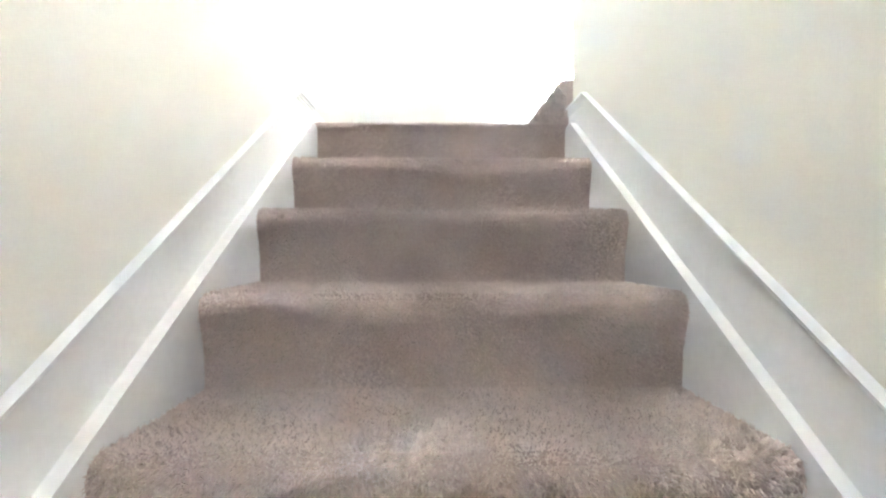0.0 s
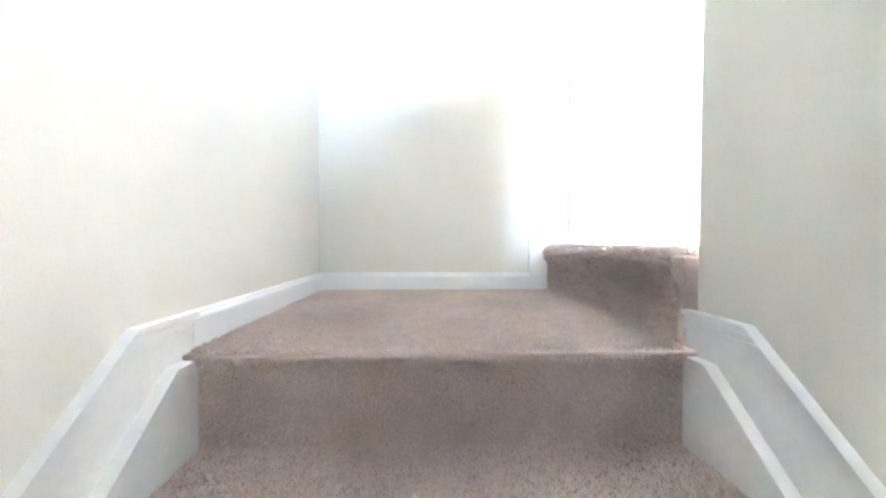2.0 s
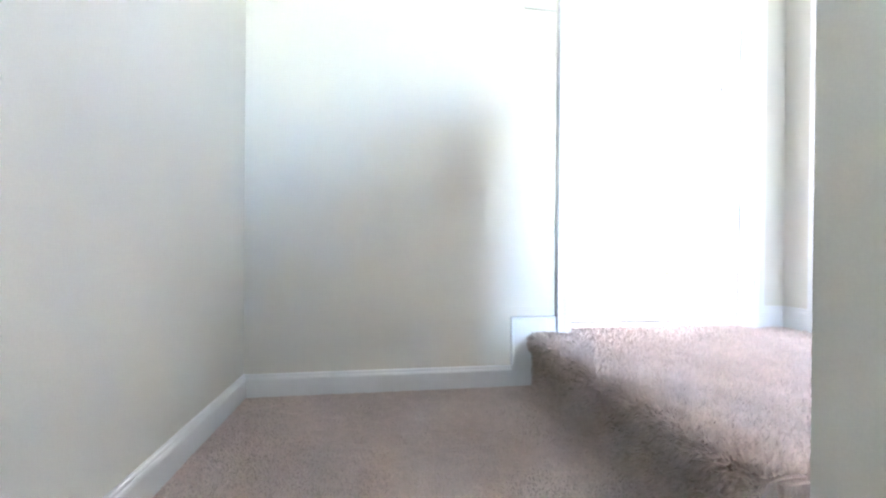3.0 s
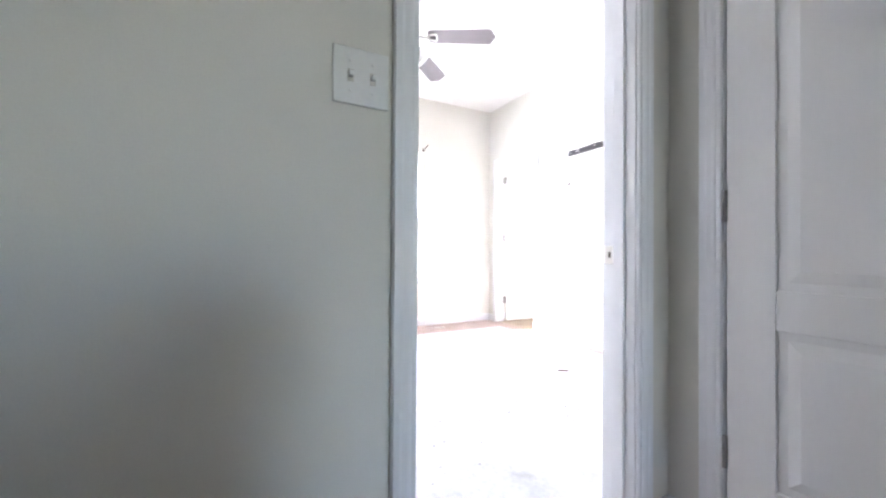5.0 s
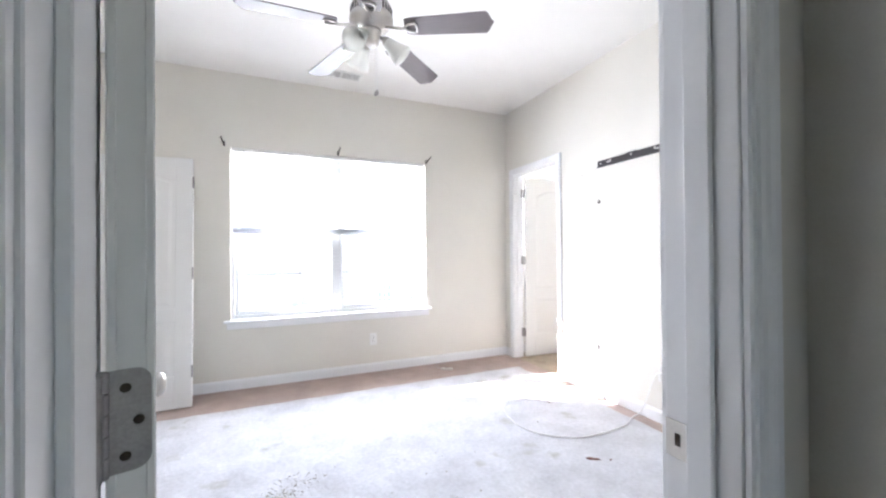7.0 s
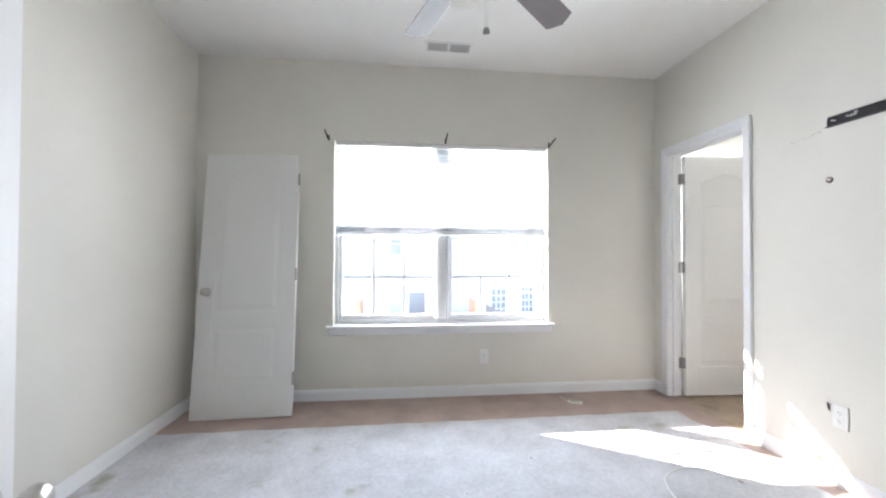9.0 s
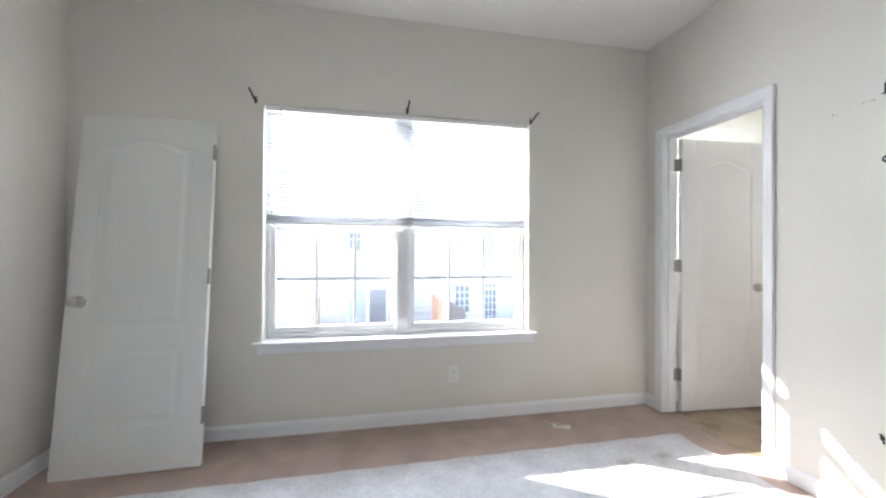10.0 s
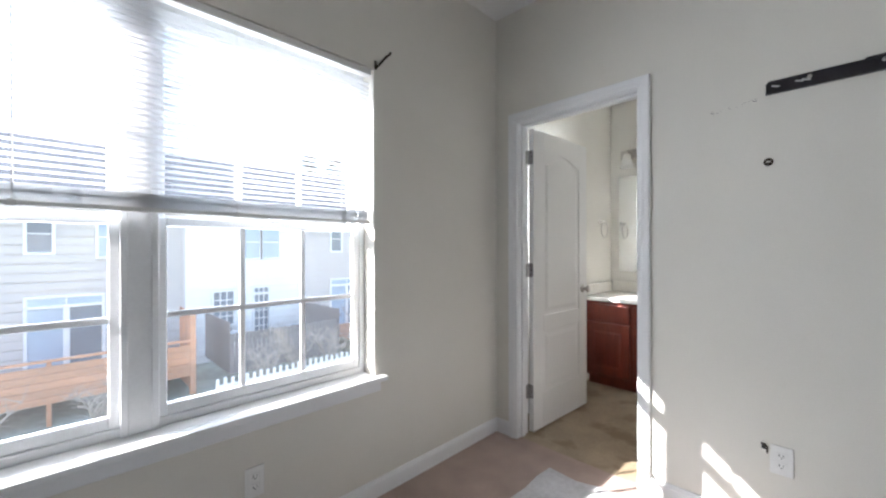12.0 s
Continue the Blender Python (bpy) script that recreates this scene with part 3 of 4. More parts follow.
def panel_door(name, at, w, h, label, knob_z=0.93, hinge_z=(0.30, 1.05, 1.83), kind="", knobs=(1, 1), jamb_turn=None, category="door", gap=0.0, deep=0.006):
    """A hinged leaf with its hinges at x = 0 and knobs; at: the pose of the hinge line's foot."""
    t = 0.035
    door = thing(name, at, label, category, kind=kind)
    part("leaf", leaf_mesh(w, h, t, deep), DOORP, door, at=Matrix.Translation((0.003, -gap, 0.012)))
    for z in hinge_z:
        hg = part("hinge", hinge_bits(bmesh.new(), 0, 0.004, z, 0, 0, 0), STEEL, door, "dull steel hinge")
        plate = part("hinge_plate", hinge_leaf(0.034 + gap, 0.09), STEEL, hg, at=Matrix.Translation((0.0025, 0.002, z)) @ Matrix.Rotation(radians(-90), 4, "Z"))
        part("screw", screws(0.034 + gap, 0.09), BRONZE, hg, at=Matrix.Translation((0.0005, 0.002, z)) @ Matrix.Rotation(radians(-90), 4, "Z") @ Matrix.Diagonal((1, -1, 1, 1)))
        if jamb_turn is not None:
            part("jamb_plate", hinge_leaf(0.032, 0.09), STEEL, hg, at=Matrix.Translation((0, 0.002, z)) @ Matrix.Rotation(jamb_turn, 4, "Z"))
    if knobs[0]:
        part("knob", knob_mesh(bmesh.new(), (w - 0.062, -gap, knob_z), (0, 1, 0)), NICKEL, door, "brushed nickel knob", smooth=True)
    if knobs[1]:
        part("knob", knob_mesh(bmesh.new(), (w - 0.062, -t - gap, knob_z), (0, -1, 0)), NICKEL, door, "brushed nickel knob", smooth=True)
    part("latch_plate", boxes((w + 0.0015, w + 0.0045, -0.029 - gap, -0.006 - gap, knob_z - 0.028, knob_z + 0.028), bevel=0.001), NICKEL, door)
    return door


panel_door("door_1", pose(0.010, 0.092, 0, 0, 0, 107.4), DOOR_W - 0.012, 2.015, "open white two-panel bedroom door with nickel knob", deep=0.008, knob_z=0.866, hinge_z=(0.28, 1.018, 1.80), kind="structure", jamb_turn=radians(-196))
panel_door("door_2", pose(XR + TH + 0.006, BY1 - 0.002, 0, 0, 0, -3), BY1 - BY0 - 0.008, 1.965, "open white two-panel bathroom door with nickel knob", hinge_z=(0.27, 1.06, 1.795), knob_z=0.9, kind="structure", jamb_turn=radians(183))
panel_door("door_3", pose(HX, CY1 - 0.002, 0, 0, 0, -90) @ Matrix.Diagonal((1, -1, 1, 1)), CY1 - CY0 - 0.008, 2.015, "closed white two-panel closet door", deep=0.0095, hinge_z=(0.30, 1.005, 1.80), kind="structure", knobs=(1, 0))
# a spare leaf leaning on the window wall
lean = Matrix.Translation((-0.462, 3.072, 0.0)) @ Matrix.Rotation(radians(-1.0), 4, "Z") @ Matrix.Rotation(radians(-1.2), 4, "Y") @ Matrix.Rotation(radians(-8.6), 4, "X") @ Matrix.Rotation(radians(180), 4, "Z")
panel_door("spare_door", lean, 0.69, 1.95, "unhung white two-panel door leaning against the window wall", knob_z=0.90, hinge_z=(0.27, 1.02, 1.76), category="door", deep=0.0045)

# strike plate on the bedroom jamb
strike = thing("strike_plate", (DOOR_W, 0.0935, 0.862), "brass-toned strike plate on the door jamb", "strike plate")
part("plate", boxes((-0.0016, 0, -0.016, 0.02, -0.03, 0.03), bevel=0.0006), NICKEL, strike)
part("bolt_hole", boxes((-0.0022, -0.0004, -0.005, 0.004, -0.010, 0.010)), BRONZE, strike, "dark bolt hole")

# ---- bedroom window ----
win = thing("window_1", (0, YW, 0), "twin white vinyl double-hung window with grids", "window", kind="structure")
part("window_stool", boxes((WX0 - 0.05, WX1 + 0.05, -0.045, 0.0, WZ0 - 0.004, WZ0 + 0.018), (WX0 + 0.001, WX1 - 0.001, 0, 0.10, WZ0 - 0.001, WZ0 + 0.018), bevel=0.004, seg=2), TRIM, win, "white window sill board")
part("apron", boxes((WX0 - 0.03, WX1 + 0.03, -0.014, 0.0, WZ0 - 0.058, WZ0 - 0.005), bevel=0.003), TRIM, win)
F0, F1 = 0.085, 0.165
ZS = WZ0 + 0.018
part("window_frame", boxes((WX0 + 0.001, WX0 + 0.026, F0, F1, ZS, WZ1 - 0.001), (WX1 - 0.026, WX1 - 0.001, F0, F1, ZS, WZ1 - 0.001), (WX0 + 0.026, WX1 - 0.026, F0, F1, WZ1 - 0.04, WZ1 - 0.001), (WX0 + 0.026, WX1 - 0.026, F0, F1, ZS, ZS + 0.03),
                           bevel=0.003), VINYLW, win)
MX = (WX0 + WX1) / 2
part("mullion", boxes((MX - 0.048, MX + 0.048, F0 - 0.012, F1, ZS + 0.002, WZ1 - 0.042), (MX - 0.052, MX - 0.03, F0 - 0.02, F0 - 0.01, ZS + 0.002, WZ1 - 0.042), (MX + 0.03, MX + 0.052, F0 - 0.02, F0 - 0.01, ZS + 0.002, WZ1 - 0.042), bevel=0.003), VINYLW, win)


def sash(x0, x1, z0, z1, y, parent):
    """A sash with its grid of six lights."""
    r = 0.031
    s = part("sash", boxes((x0, x0 + r, y, y + 0.028, z0, z1), (x1 - r, x1, y, y + 0.028, z0, z1), (x0 + r, x1 - r, y, y + 0.028, z0, z0 + r + 0.008), (x0 + r, x1 - r, y, y + 0.028, z1 - r, z1), bevel=0.004), VINYLW, parent)
    gx0, gx1, gz0, gz1 = x0 + r, x1 - r, z0 + r + 0.008, z1 - r
    for i in (1, 2):
        x = gx0 + (gx1 - gx0) * i / 3
        part("muntin", boxes((x - 0.011, x + 0.011, y + 0.011, y + 0.021, gz0, gz1), bevel=0.003), VINYLW, s)
    z = (gz0 + gz1) / 2
    part("muntin", boxes((gx0, gx1, y + 0.0105, y + 0.0215, z - 0.011, z + 0.011), bevel=0.003), VINYLW, s)
    pane = part("pane", boxes((gx0 - 0.004, gx1 + 0.004, y + 0.0145, y + 0.0175, gz0 - 0.004, gz1 + 0.004)), GLASS, s, "clear window glass")
    pane.visible_shadow = False
    return s


ZM = 1.315
for x0, x1 in ((WX0 + 0.028, MX - 0.047), (MX + 0.047, WX1 - 0.028)):
    sash(x0, x1, ZS + 0.031, ZM, F0 + 0.006, win)
    sash(x0, x1, ZM - 0.03, WZ1 - 0.042, F0 + 0.042, win)
    part("sash_lock", boxes(((x0 + x1) / 2 - 0.025, (x0 + x1) / 2 + 0.025, F0 - 0.002, F0 + 0.02, ZM, ZM + 0.012), bevel=0.003), VINYLW, win)

# blind, half raised
blind = thing("window_blind", (MX, YW + 0.0235, 0), "half-raised white mini blind in the bedroom window", "blind")
bw = (WX1 - WX0) / 2 - 0.012
part("headrail", boxes((-bw, bw, -0.02, 0.02, WZ1 - 0.034, WZ1 - 0.003), bevel=0.003), PLASTIC, blind)
BZ = 1.352
part("bottom_rail", boxes((-bw, bw, -0.014, 0.014, BZ - 0.03, BZ - 0.014), bevel=0.004, seg=2), PLASTIC, blind, "thin white blind bottom rail")


def slat_mesh():
    bm = bmesh.new()
    pts = [(-0.0125, 0.0), (-0.006, 0.0016), (0, 0.0021), (0.006, 0.0016), (0.0125, 0.0), (0.0125, -0.0006), (0.006, 0.0009), (0, 0.0014), (-0.006, 0.0009), (-0.0125, -0.0006)]
    extruded(bm, pts, -bw + 0.004, bw - 0.004, "yzx")
    return bm


slat = part("slat", slat_mesh(), SLAT, blind, at=Matrix.Translation((0, 0, BZ + 0.012)) @ Matrix.Rotation(radians(-9), 4, "X"))


def more_slat(z, tilt, dy=0.0):
    o = slat.copy()
    scene.collection.objects.link(o)
    o.matrix_local = Matrix.Translation((0, dy, z)) @ Matrix.Rotation(radians(tilt), 4, "X")


for i in range(16):
    more_slat(BZ - 0.012 + i * 0.0029, 2 + 2 * math.sin(i * 3.1), 0.001 * math.sin(i * 2.7))
count = int((WZ1 - 0.04 - BZ - 0.045) / 0.0205)
for i in range(count):
    more_slat(BZ + 0.050 + i * 0.0205, -9 + 3 * math.sin(i * 1.7))
for x in (-bw + 0.14, -0.28, 0.28, bw - 0.14):
    part("ladder_cord", boxes((x - 0.0012, x + 0.0012, -0.0145, -0.0133, BZ - 0.014, WZ1 - 0.03), (x - 0.0012, x + 0.0012, 0.0133, 0.0145, BZ - 0.014, WZ1 - 0.03)), PLASTIC, blind)
    part("cord_clip", boxes((x - 0.012, x + 0.012, -0.0165, 0.0165, BZ - 0.032, BZ - 0.0125), bevel=0.003), PLASTIC, blind)
part("tilt_wand", tube(bmesh.new(), [(-bw + 0.09, -0.028, WZ1 - 0.03), (-bw + 0.088, -0.029, 1.8), (-bw + 0.082, -0.029, 1.47)], 0.0035), STEEL, blind, "thin grey tilt wand")


def rod_bracket(x, z, lean_x):
    """A little curtain-rod hook screwed above the window."""
    b = thing("curtain_bracket", (x, YW, z), "dark bronze curtain rod bracket screwed above the window", "bracket", "curtain brackets")
    part("back_plate", boxes((-0.008, 0.008, -0.004, 0, -0.03, 0.012), bevel=0.0015), BRONZE, b)
    part("hook", tube(bmesh.new(), [(0, -0.004, -0.022), (lean_x * 0.3, -0.03, -0.012), (lean_x * 0.7, -0.06, 0.006), (lean_x, -0.075, 0.016), (lean_x * 1.05, -0.09, 0.014), (lean_x, -0.1, 0.024)], 0.0058), BRONZE, b)
    part("screw", lathe(bmesh.new(), [(0.0, 0), (0.005, 0), (0.003, 0.003), (0, 0.0035)], 10, Matrix.Translation((0, -0.004, 0.0)) @ Matrix.Rotation(radians(90), 4, "X")), STEEL, b)
    return b


rod_bracket(WX0 - 0.045, 2.10, -0.012)
rod_bracket(MX + 0.01, 2.105, 0.004)
rod_bracket(WX1 + 0.01, 2.10, 0.016)

# bathroom and loft windows
for name, x0, x1, y, z0, z1, s in (("window_2", BWX0, BWX1, YW, BWZ0, BWZ1, 1), ("window_3", 0.55, 1.75, YB, 0.6, 2.0, -1)):
    w2 = thing(name, (0, y, 0), "white vinyl double-hung window", "window", kind="structure")
    ya, yb = sorted((s * 0.07, s * 0.12))
    part("window_frame", boxes((x0, x0 + 0.05, ya, yb, z0, z1), (x1 - 0.05, x1, ya, yb, z0, z1), (x0 + 0.05, x1 - 0.05, ya, yb, z1 - 0.05, z1), (x0 + 0.05, x1 - 0.05, ya, yb, z0, z0 + 0.06), (x0 + 0.05, x1 - 0.05, ya, yb, (z0 + z1) / 2 - 0.02, (z0 + z1) / 2 + 0.02), bevel=0.003), VINYLW, w2)
    pn = part("pane", boxes((x0 + 0.045, x1 - 0.045, (ya + yb) / 2 - 0.0015, (ya + yb) / 2 + 0.0015, z0 + 0.05, z1 - 0.045)), GLASS, w2)
    pn.visible_shadow = False

# ---- ceiling fan ----
FX, FY, FZ = 0.595, 1.655, 2.332
fan = thing("ceiling_fan", (FX, FY, H), "brushed-nickel ceiling fan with five grey-brown blades and frosted lights", "ceiling fan")
dz = FZ - H
part("canopy", lathe(bmesh.new(), [(0.075, 0), (0.075, -0.012), (0.06, -0.05), (0.03, -0.075), (0.014, -0.085), (0.014, dz + 0.14)], 28), NICKEL, fan, smooth=True)
part("motor_housing", lathe(bmesh.new(), [(0.02, dz + 0.15), (0.06, dz + 0.145), (0.095, dz + 0.125), (0.108, dz + 0.10), (0.108, dz + 0.055), (0.112, dz + 0.05), (0.112, dz + 0.03), (0.10, dz + 0.018), (0.085, dz + 0.0), (0.055, dz - 0.012), (0.0, dz - 0.014)], 40), NICKEL, fan, smooth=True)
for i in range(36):
    a = 6.28319 * i / 36
    part("housing_vent", boxes((-0.0045, 0.0045, -0.0006, 0.0006, -0.017, 0.017)), DARK, fan, at=Matrix.Rotation(a, 4, "Z") @ Matrix.Translation((0, -0.1081, dz + 0.078)))
part("switch_housing", lathe(bmesh.new(), [(0.052, dz - 0.012), (0.052, dz - 0.03), (0.044, dz - 0.045), (0.04, dz - 0.075), (0.028, dz - 0.09), (0.0, dz - 0.094)], 28), NICKEL, fan, smooth=True)


def blade_mesh():
    bm = bmesh.new()
    pts = [(0.185, -0.046), (0.20, -0.054), (0.235, -0.058), (0.60, -0.068), (0.615, -0.045), (0.625, -0.02), (0.637, 0.0), (0.625, 0.02), (0.615, 0.045), (0.60, 0.068), (0.235, 0.058), (0.20, 0.054), (0.185, 0.046), (0.178, 0.0)]
    extruded(bm, pts, -0.003, 0.003, "xyz")
    return bm


def iron_mesh():
    bm = bmesh.new()
    tube(bm, [(0.07, 0, 0.004), (0.12, 0, -0.004), (0.16, 0, -0.012), (0.185, 0, -0.010)], 0.0085)
    ring = [(0.175, 0), (0.198, 0.022), (0.238, 0.03), (0.246, 0), (0.238, -0.03), (0.198, -0.022), (0.175, 0)]
    tube(bm, [(x, y, -0.0085) for x, y in ring], 0.006, 6)
    return bm


for a in (42, 114, 186, 258, 330):
    m = Matrix.Translation((0, 0, dz)) @ Matrix.Rotation(radians(a - 3), 4, "Z")
    bl = part("blade", blade_mesh(), BLADE, fan, at=m @ Matrix.Rotation(radians(3), 4, "Y") @ Matrix.Rotation(radians(-11), 4, "X"))
    part("blade_iron", iron_mesh(), NICKEL, bl, "nickel blade iron", smooth=True)
for a in (225, 345, 105):
    m = Matrix.Translation((0, 0, dz - 0.05)) @ Matrix.Rotation(radians(a), 4, "Z")
    arm = part("light_arm", tube(bmesh.new(), [(0.03, 0, 0.0), (0.06, 0, -0.002), (0.085, 0, -0.018)], 0.012), NICKEL, fan, at=m, smooth=True)
    tip = Matrix.Translation((0.075, 0, -0.012)) @ Matrix.Rotation(radians(-48), 4, "Y") @ Matrix.Rotation(radians(180), 4, "X")
    part("shade", lathe(bmesh.new(), [(0.02, 0.0), (0.03, 0.008), (0.033, 0.03), (0.042, 0.06), (0.054, 0.095), (0.06, 0.115), (0.057, 0.115), (0.05, 0.093), (0.039, 0.06), (0.029, 0.03), (0.02, 0.012)], 28, tip), FROST, arm, "frosted bell glass shade", smooth=True)
    part("socket_cup", lathe(bmesh.new(), [(0.0, -0.018), (0.018, -0.016), (0.026, 0.0), (0.0265, 0.014), (0.0, 0.016)], 20, tip), NICKEL, arm, smooth=True)
for x, y, zl in ((0.012, -0.03, -0.335), (0.03, 0.01, -0.31)):
    ch = part("pull_chain", tube(bmesh.new(), [(x, y, dz - 0.08), (x, y, dz - 0.17), (x + 0.001, y, dz + zl)], 0.0016, 6), PLASTIC, fan, "thin pull chain")
    part("pull_knob", lathe(bmesh.new(), [(0.0, 0.0), (0.003, -0.002), (0.0085, -0.018), (0.008, -0.024), (0.0, -0.029)], 14, Matrix.Translation((x + 0.001, y, dz + zl))), STEEL, ch, "grey teardrop pull", smooth=True)

# ceiling register
vent = thing("ceiling_vent", (0.645, 3.065, H), "white ceiling air register with slats", "vent")
part("frame", boxes((-0.185, 0.185, -0.075, -0.055, -0.006, 0), (-0.185, 0.185, 0.055, 0.075, -0.006, 0), (-0.185, -0.155, -0.055, 0.055, -0.006, 0), (0.155, 0.185, -0.055, 0.055, -0.006, 0), (-0.008, 0.008, -0.055, 0.055, -0.006, 0), bevel=0.002), PLASTIC, vent)
part("backing", boxes((-0.155, 0.155, -0.055, 0.055, -0.0015, -0.0005)), STEEL, vent, "dark duct opening")
one = None
for i in range(26):
    x = -0.15 + i * 0.0118 + (0.006 if i >= 13 else 0)
    tilt = Matrix.Rotation(radians(35 if i < 13 else -35), 4, "Y")
    if one is None:
        one = part("slat", boxes((-0.0008, 0.0008, -0.054, 0.054, -0.005, 0.005)), PLASTIC, vent, at=Matrix.Translation((x, 0, -0.004)) @ tilt)
    else:
        o = one.copy()
        scene.collection.objects.link(o)
        o.matrix_local = Matrix.Translation((x, 0, -0.004)) @ tilt


# ---- wall fittings ----
def wall_plate(name, at, w, kind_of, label, category):
    """A cover plate in the x-z plane, facing -y, with switches or sockets."""
    p = thing(name, at, label, category)
    part("cover", boxes((-w / 2, w / 2, -0.0065, 0, -0.058, 0.058), bevel=0.003, seg=2), PLASTIC, p)
    if kind_of == "switch":
        for x in (-0.023, 0.023):
            part("slot", boxes((x - 0.006, x + 0.006, -0.0072, -0.004, -0.0125, 0.0125)), SLOT_GREY, p)
            part("toggle", boxes((x - 0.0045, x + 0.0045, -0.017, -0.006, -0.004, 0.007), bevel=0.0015), PLASTIC, p)
            for z in (-0.03, 0.03):
                part("screw", lathe(bmesh.new(), [(0, 0), (0.0032, 0), (0.002, 0.0012), (0, 0.0014)], 10, Matrix.Translation((x, -0.0065, z)) @ Matrix.Rotation(radians(90), 4, "X")), PLASTIC, p)
    else:
        for z in (-0.02, 0.02):
            sk = part("socket", boxes((-0.0165, 0.0165, -0.0085, -0.006, z - 0.014, z + 0.014), bevel=0.001), PLASTIC, p)
            part("slots", boxes((-0.0075, -0.0052, -0.0089, -0.008, z - 0.002, z + 0.007), (0.0052, 0.0075, -0.0089, -0.008, z - 0.001, z + 0.006), (-0.0022, 0.0022, -0.0089, -0.008, z - 0.0095, z - 0.0055)), DARK, sk)
        part("screw", lathe(bmesh.new(), [(0, 0), (0.003, 0), (0.002, 0.001), (0, 0.0012)], 10, Matrix.Translation((0, -0.0066, 0)) @ Matrix.Rotation(radians(90), 4, "X")), PLASTIC, p)
    return p


wall_plate("light_switch", (-0.130, 0, 1.220), 0.116, "switch", "white double toggle light switch on the hall wall", "switch")
wall_plate("wall_outlet", (0.985, YW, 0.315), 0.071, "socket", "white duplex wall outlet under the window", "outlet")
EAST = Matrix.Rotation(radians(-90), 4, "Z")
wall_plate("wall_outlet", Matrix.Translation((XR, 1.962, 0.350)) @ EAST, 0.071, "socket", "white duplex wall outlet beside a torn cable bracket", "outlet")
coax = thing("cable_outlet", Matrix.Translation((XR, 1.455, 0.332)) @ EAST, "white coax cable outlet plate", "outlet")
part("cover", boxes((-0.035, 0.035, -0.0065, 0, -0.058, 0.058), bevel=0.003, seg=2), PLASTIC, coax)
part("connector", lathe(bmesh.new(), [(0, 0), (0.006, 0), (0.006, 0.012), (0, 0.012)], 12, Matrix.Translation((0, -0.0065, 0.01)) @ Matrix.Rotation(radians(90), 4, "X")), NICKEL, coax)

clip = thing("cable_clip", Matrix.Translation((XR, 2.012, 0.390)) @ EAST, "dark torn metal clip stuck in the wall", "clip")
part("hook", tube(bmesh.new(), [(-0.012, -0.002, 0.01), (0.0, -0.012, 0.012), (0.008, -0.015, 0.006), (0.006, -0.012, -0.02)], 0.004, 6), BRONZE, clip)
part("torn_hole", boxes((-0.012, 0.003, -0.0015, 0.0, -0.012, 0.008), bevel=0.0006), DARK, clip)

rail = thing("wall_mount_rail", Matrix.Translation((XR, 1.690, 1.850)) @ EAST, "black steel television mount rail screwed to the wall", "mount rail")
bm = bmesh.new()
extruded(bm, [(-0.32, -0.026), (0.32, -0.026), (0.32, 0.018), (0.312, 0.026), (0.05, 0.026), (0.042, 0.034), (-0.042, 0.034), (-0.05, 0.026), (-0.312, 0.026), (-0.32, 0.018)], -0.004, -0.001, "xzy")
block(bm, -0.32, 0.32, -0.02, -0.004, -0.0265, -0.0235, 0.001)
block(bm, -0.312, 0.312, -0.013, -0.004, 0.0225, 0.0255, 0.001)
part("rail", bm, BLACK, rail)
for x in (-0.29, -0.22, -0.2, 0.2, 0.22, 0.29):
    part("slot", boxes((-0.013, 0.013, -0.0052, -0.0042, -0.0022, 0.0022), bevel=0.0004), PLASTIC, rail, at=Matrix.Translation((x, 0, 0.004)) @ Matrix.Rotation(radians(18), 4, "Y"))
for x in (-0.19, 0.0, 0.19):
    part("lag_screw", lathe(bmesh.new(), [(0.008, 0), (0.008, 0.004), (0.005, 0.006), (0, 0.006)], 6, Matrix.Translation((x, -0.004, 0.012)) @ Matrix.Rotation(radians(90), 4, "X")), NICKEL, rail)

hole = thing("wall_anchor", Matrix.Translation((XR, 2.002, 1.553)) @ EAST, "broken dark plastic anchor in the wall", "wall anchor")
part("collar", lathe(bmesh.new(), [(0.007, 0), (0.0165, 0), (0.015, 0.005), (0.007, 0.005)], 14, Matrix.Rotation(radians(90), 4, "X")), BRONZE, hole)
part("plug", boxes((-0.007, 0.007, -0.006, -0.001, -0.003, 0.004), bevel=0.001), NICKEL, hole)

scuff = bmesh.new()
rng = random.Random(5)
for i in range(30):
    y = 2.04 + 0.16 * rng.random() ** 1.2
    z = 1.815 + (y - 2.04) * -0.12 + rng.uniform(-0.006, 0.006)
    r = rng.uniform(0.0008, 0.0018)
    block(scuff, XR - 0.001, XR, y - r, y + r, z - r * 0.7, z + r * 0.7)
solid("wall_scuffs", scuff, GREYW, "small chipped marks in the wall paint", "scuff", kind="stuff")

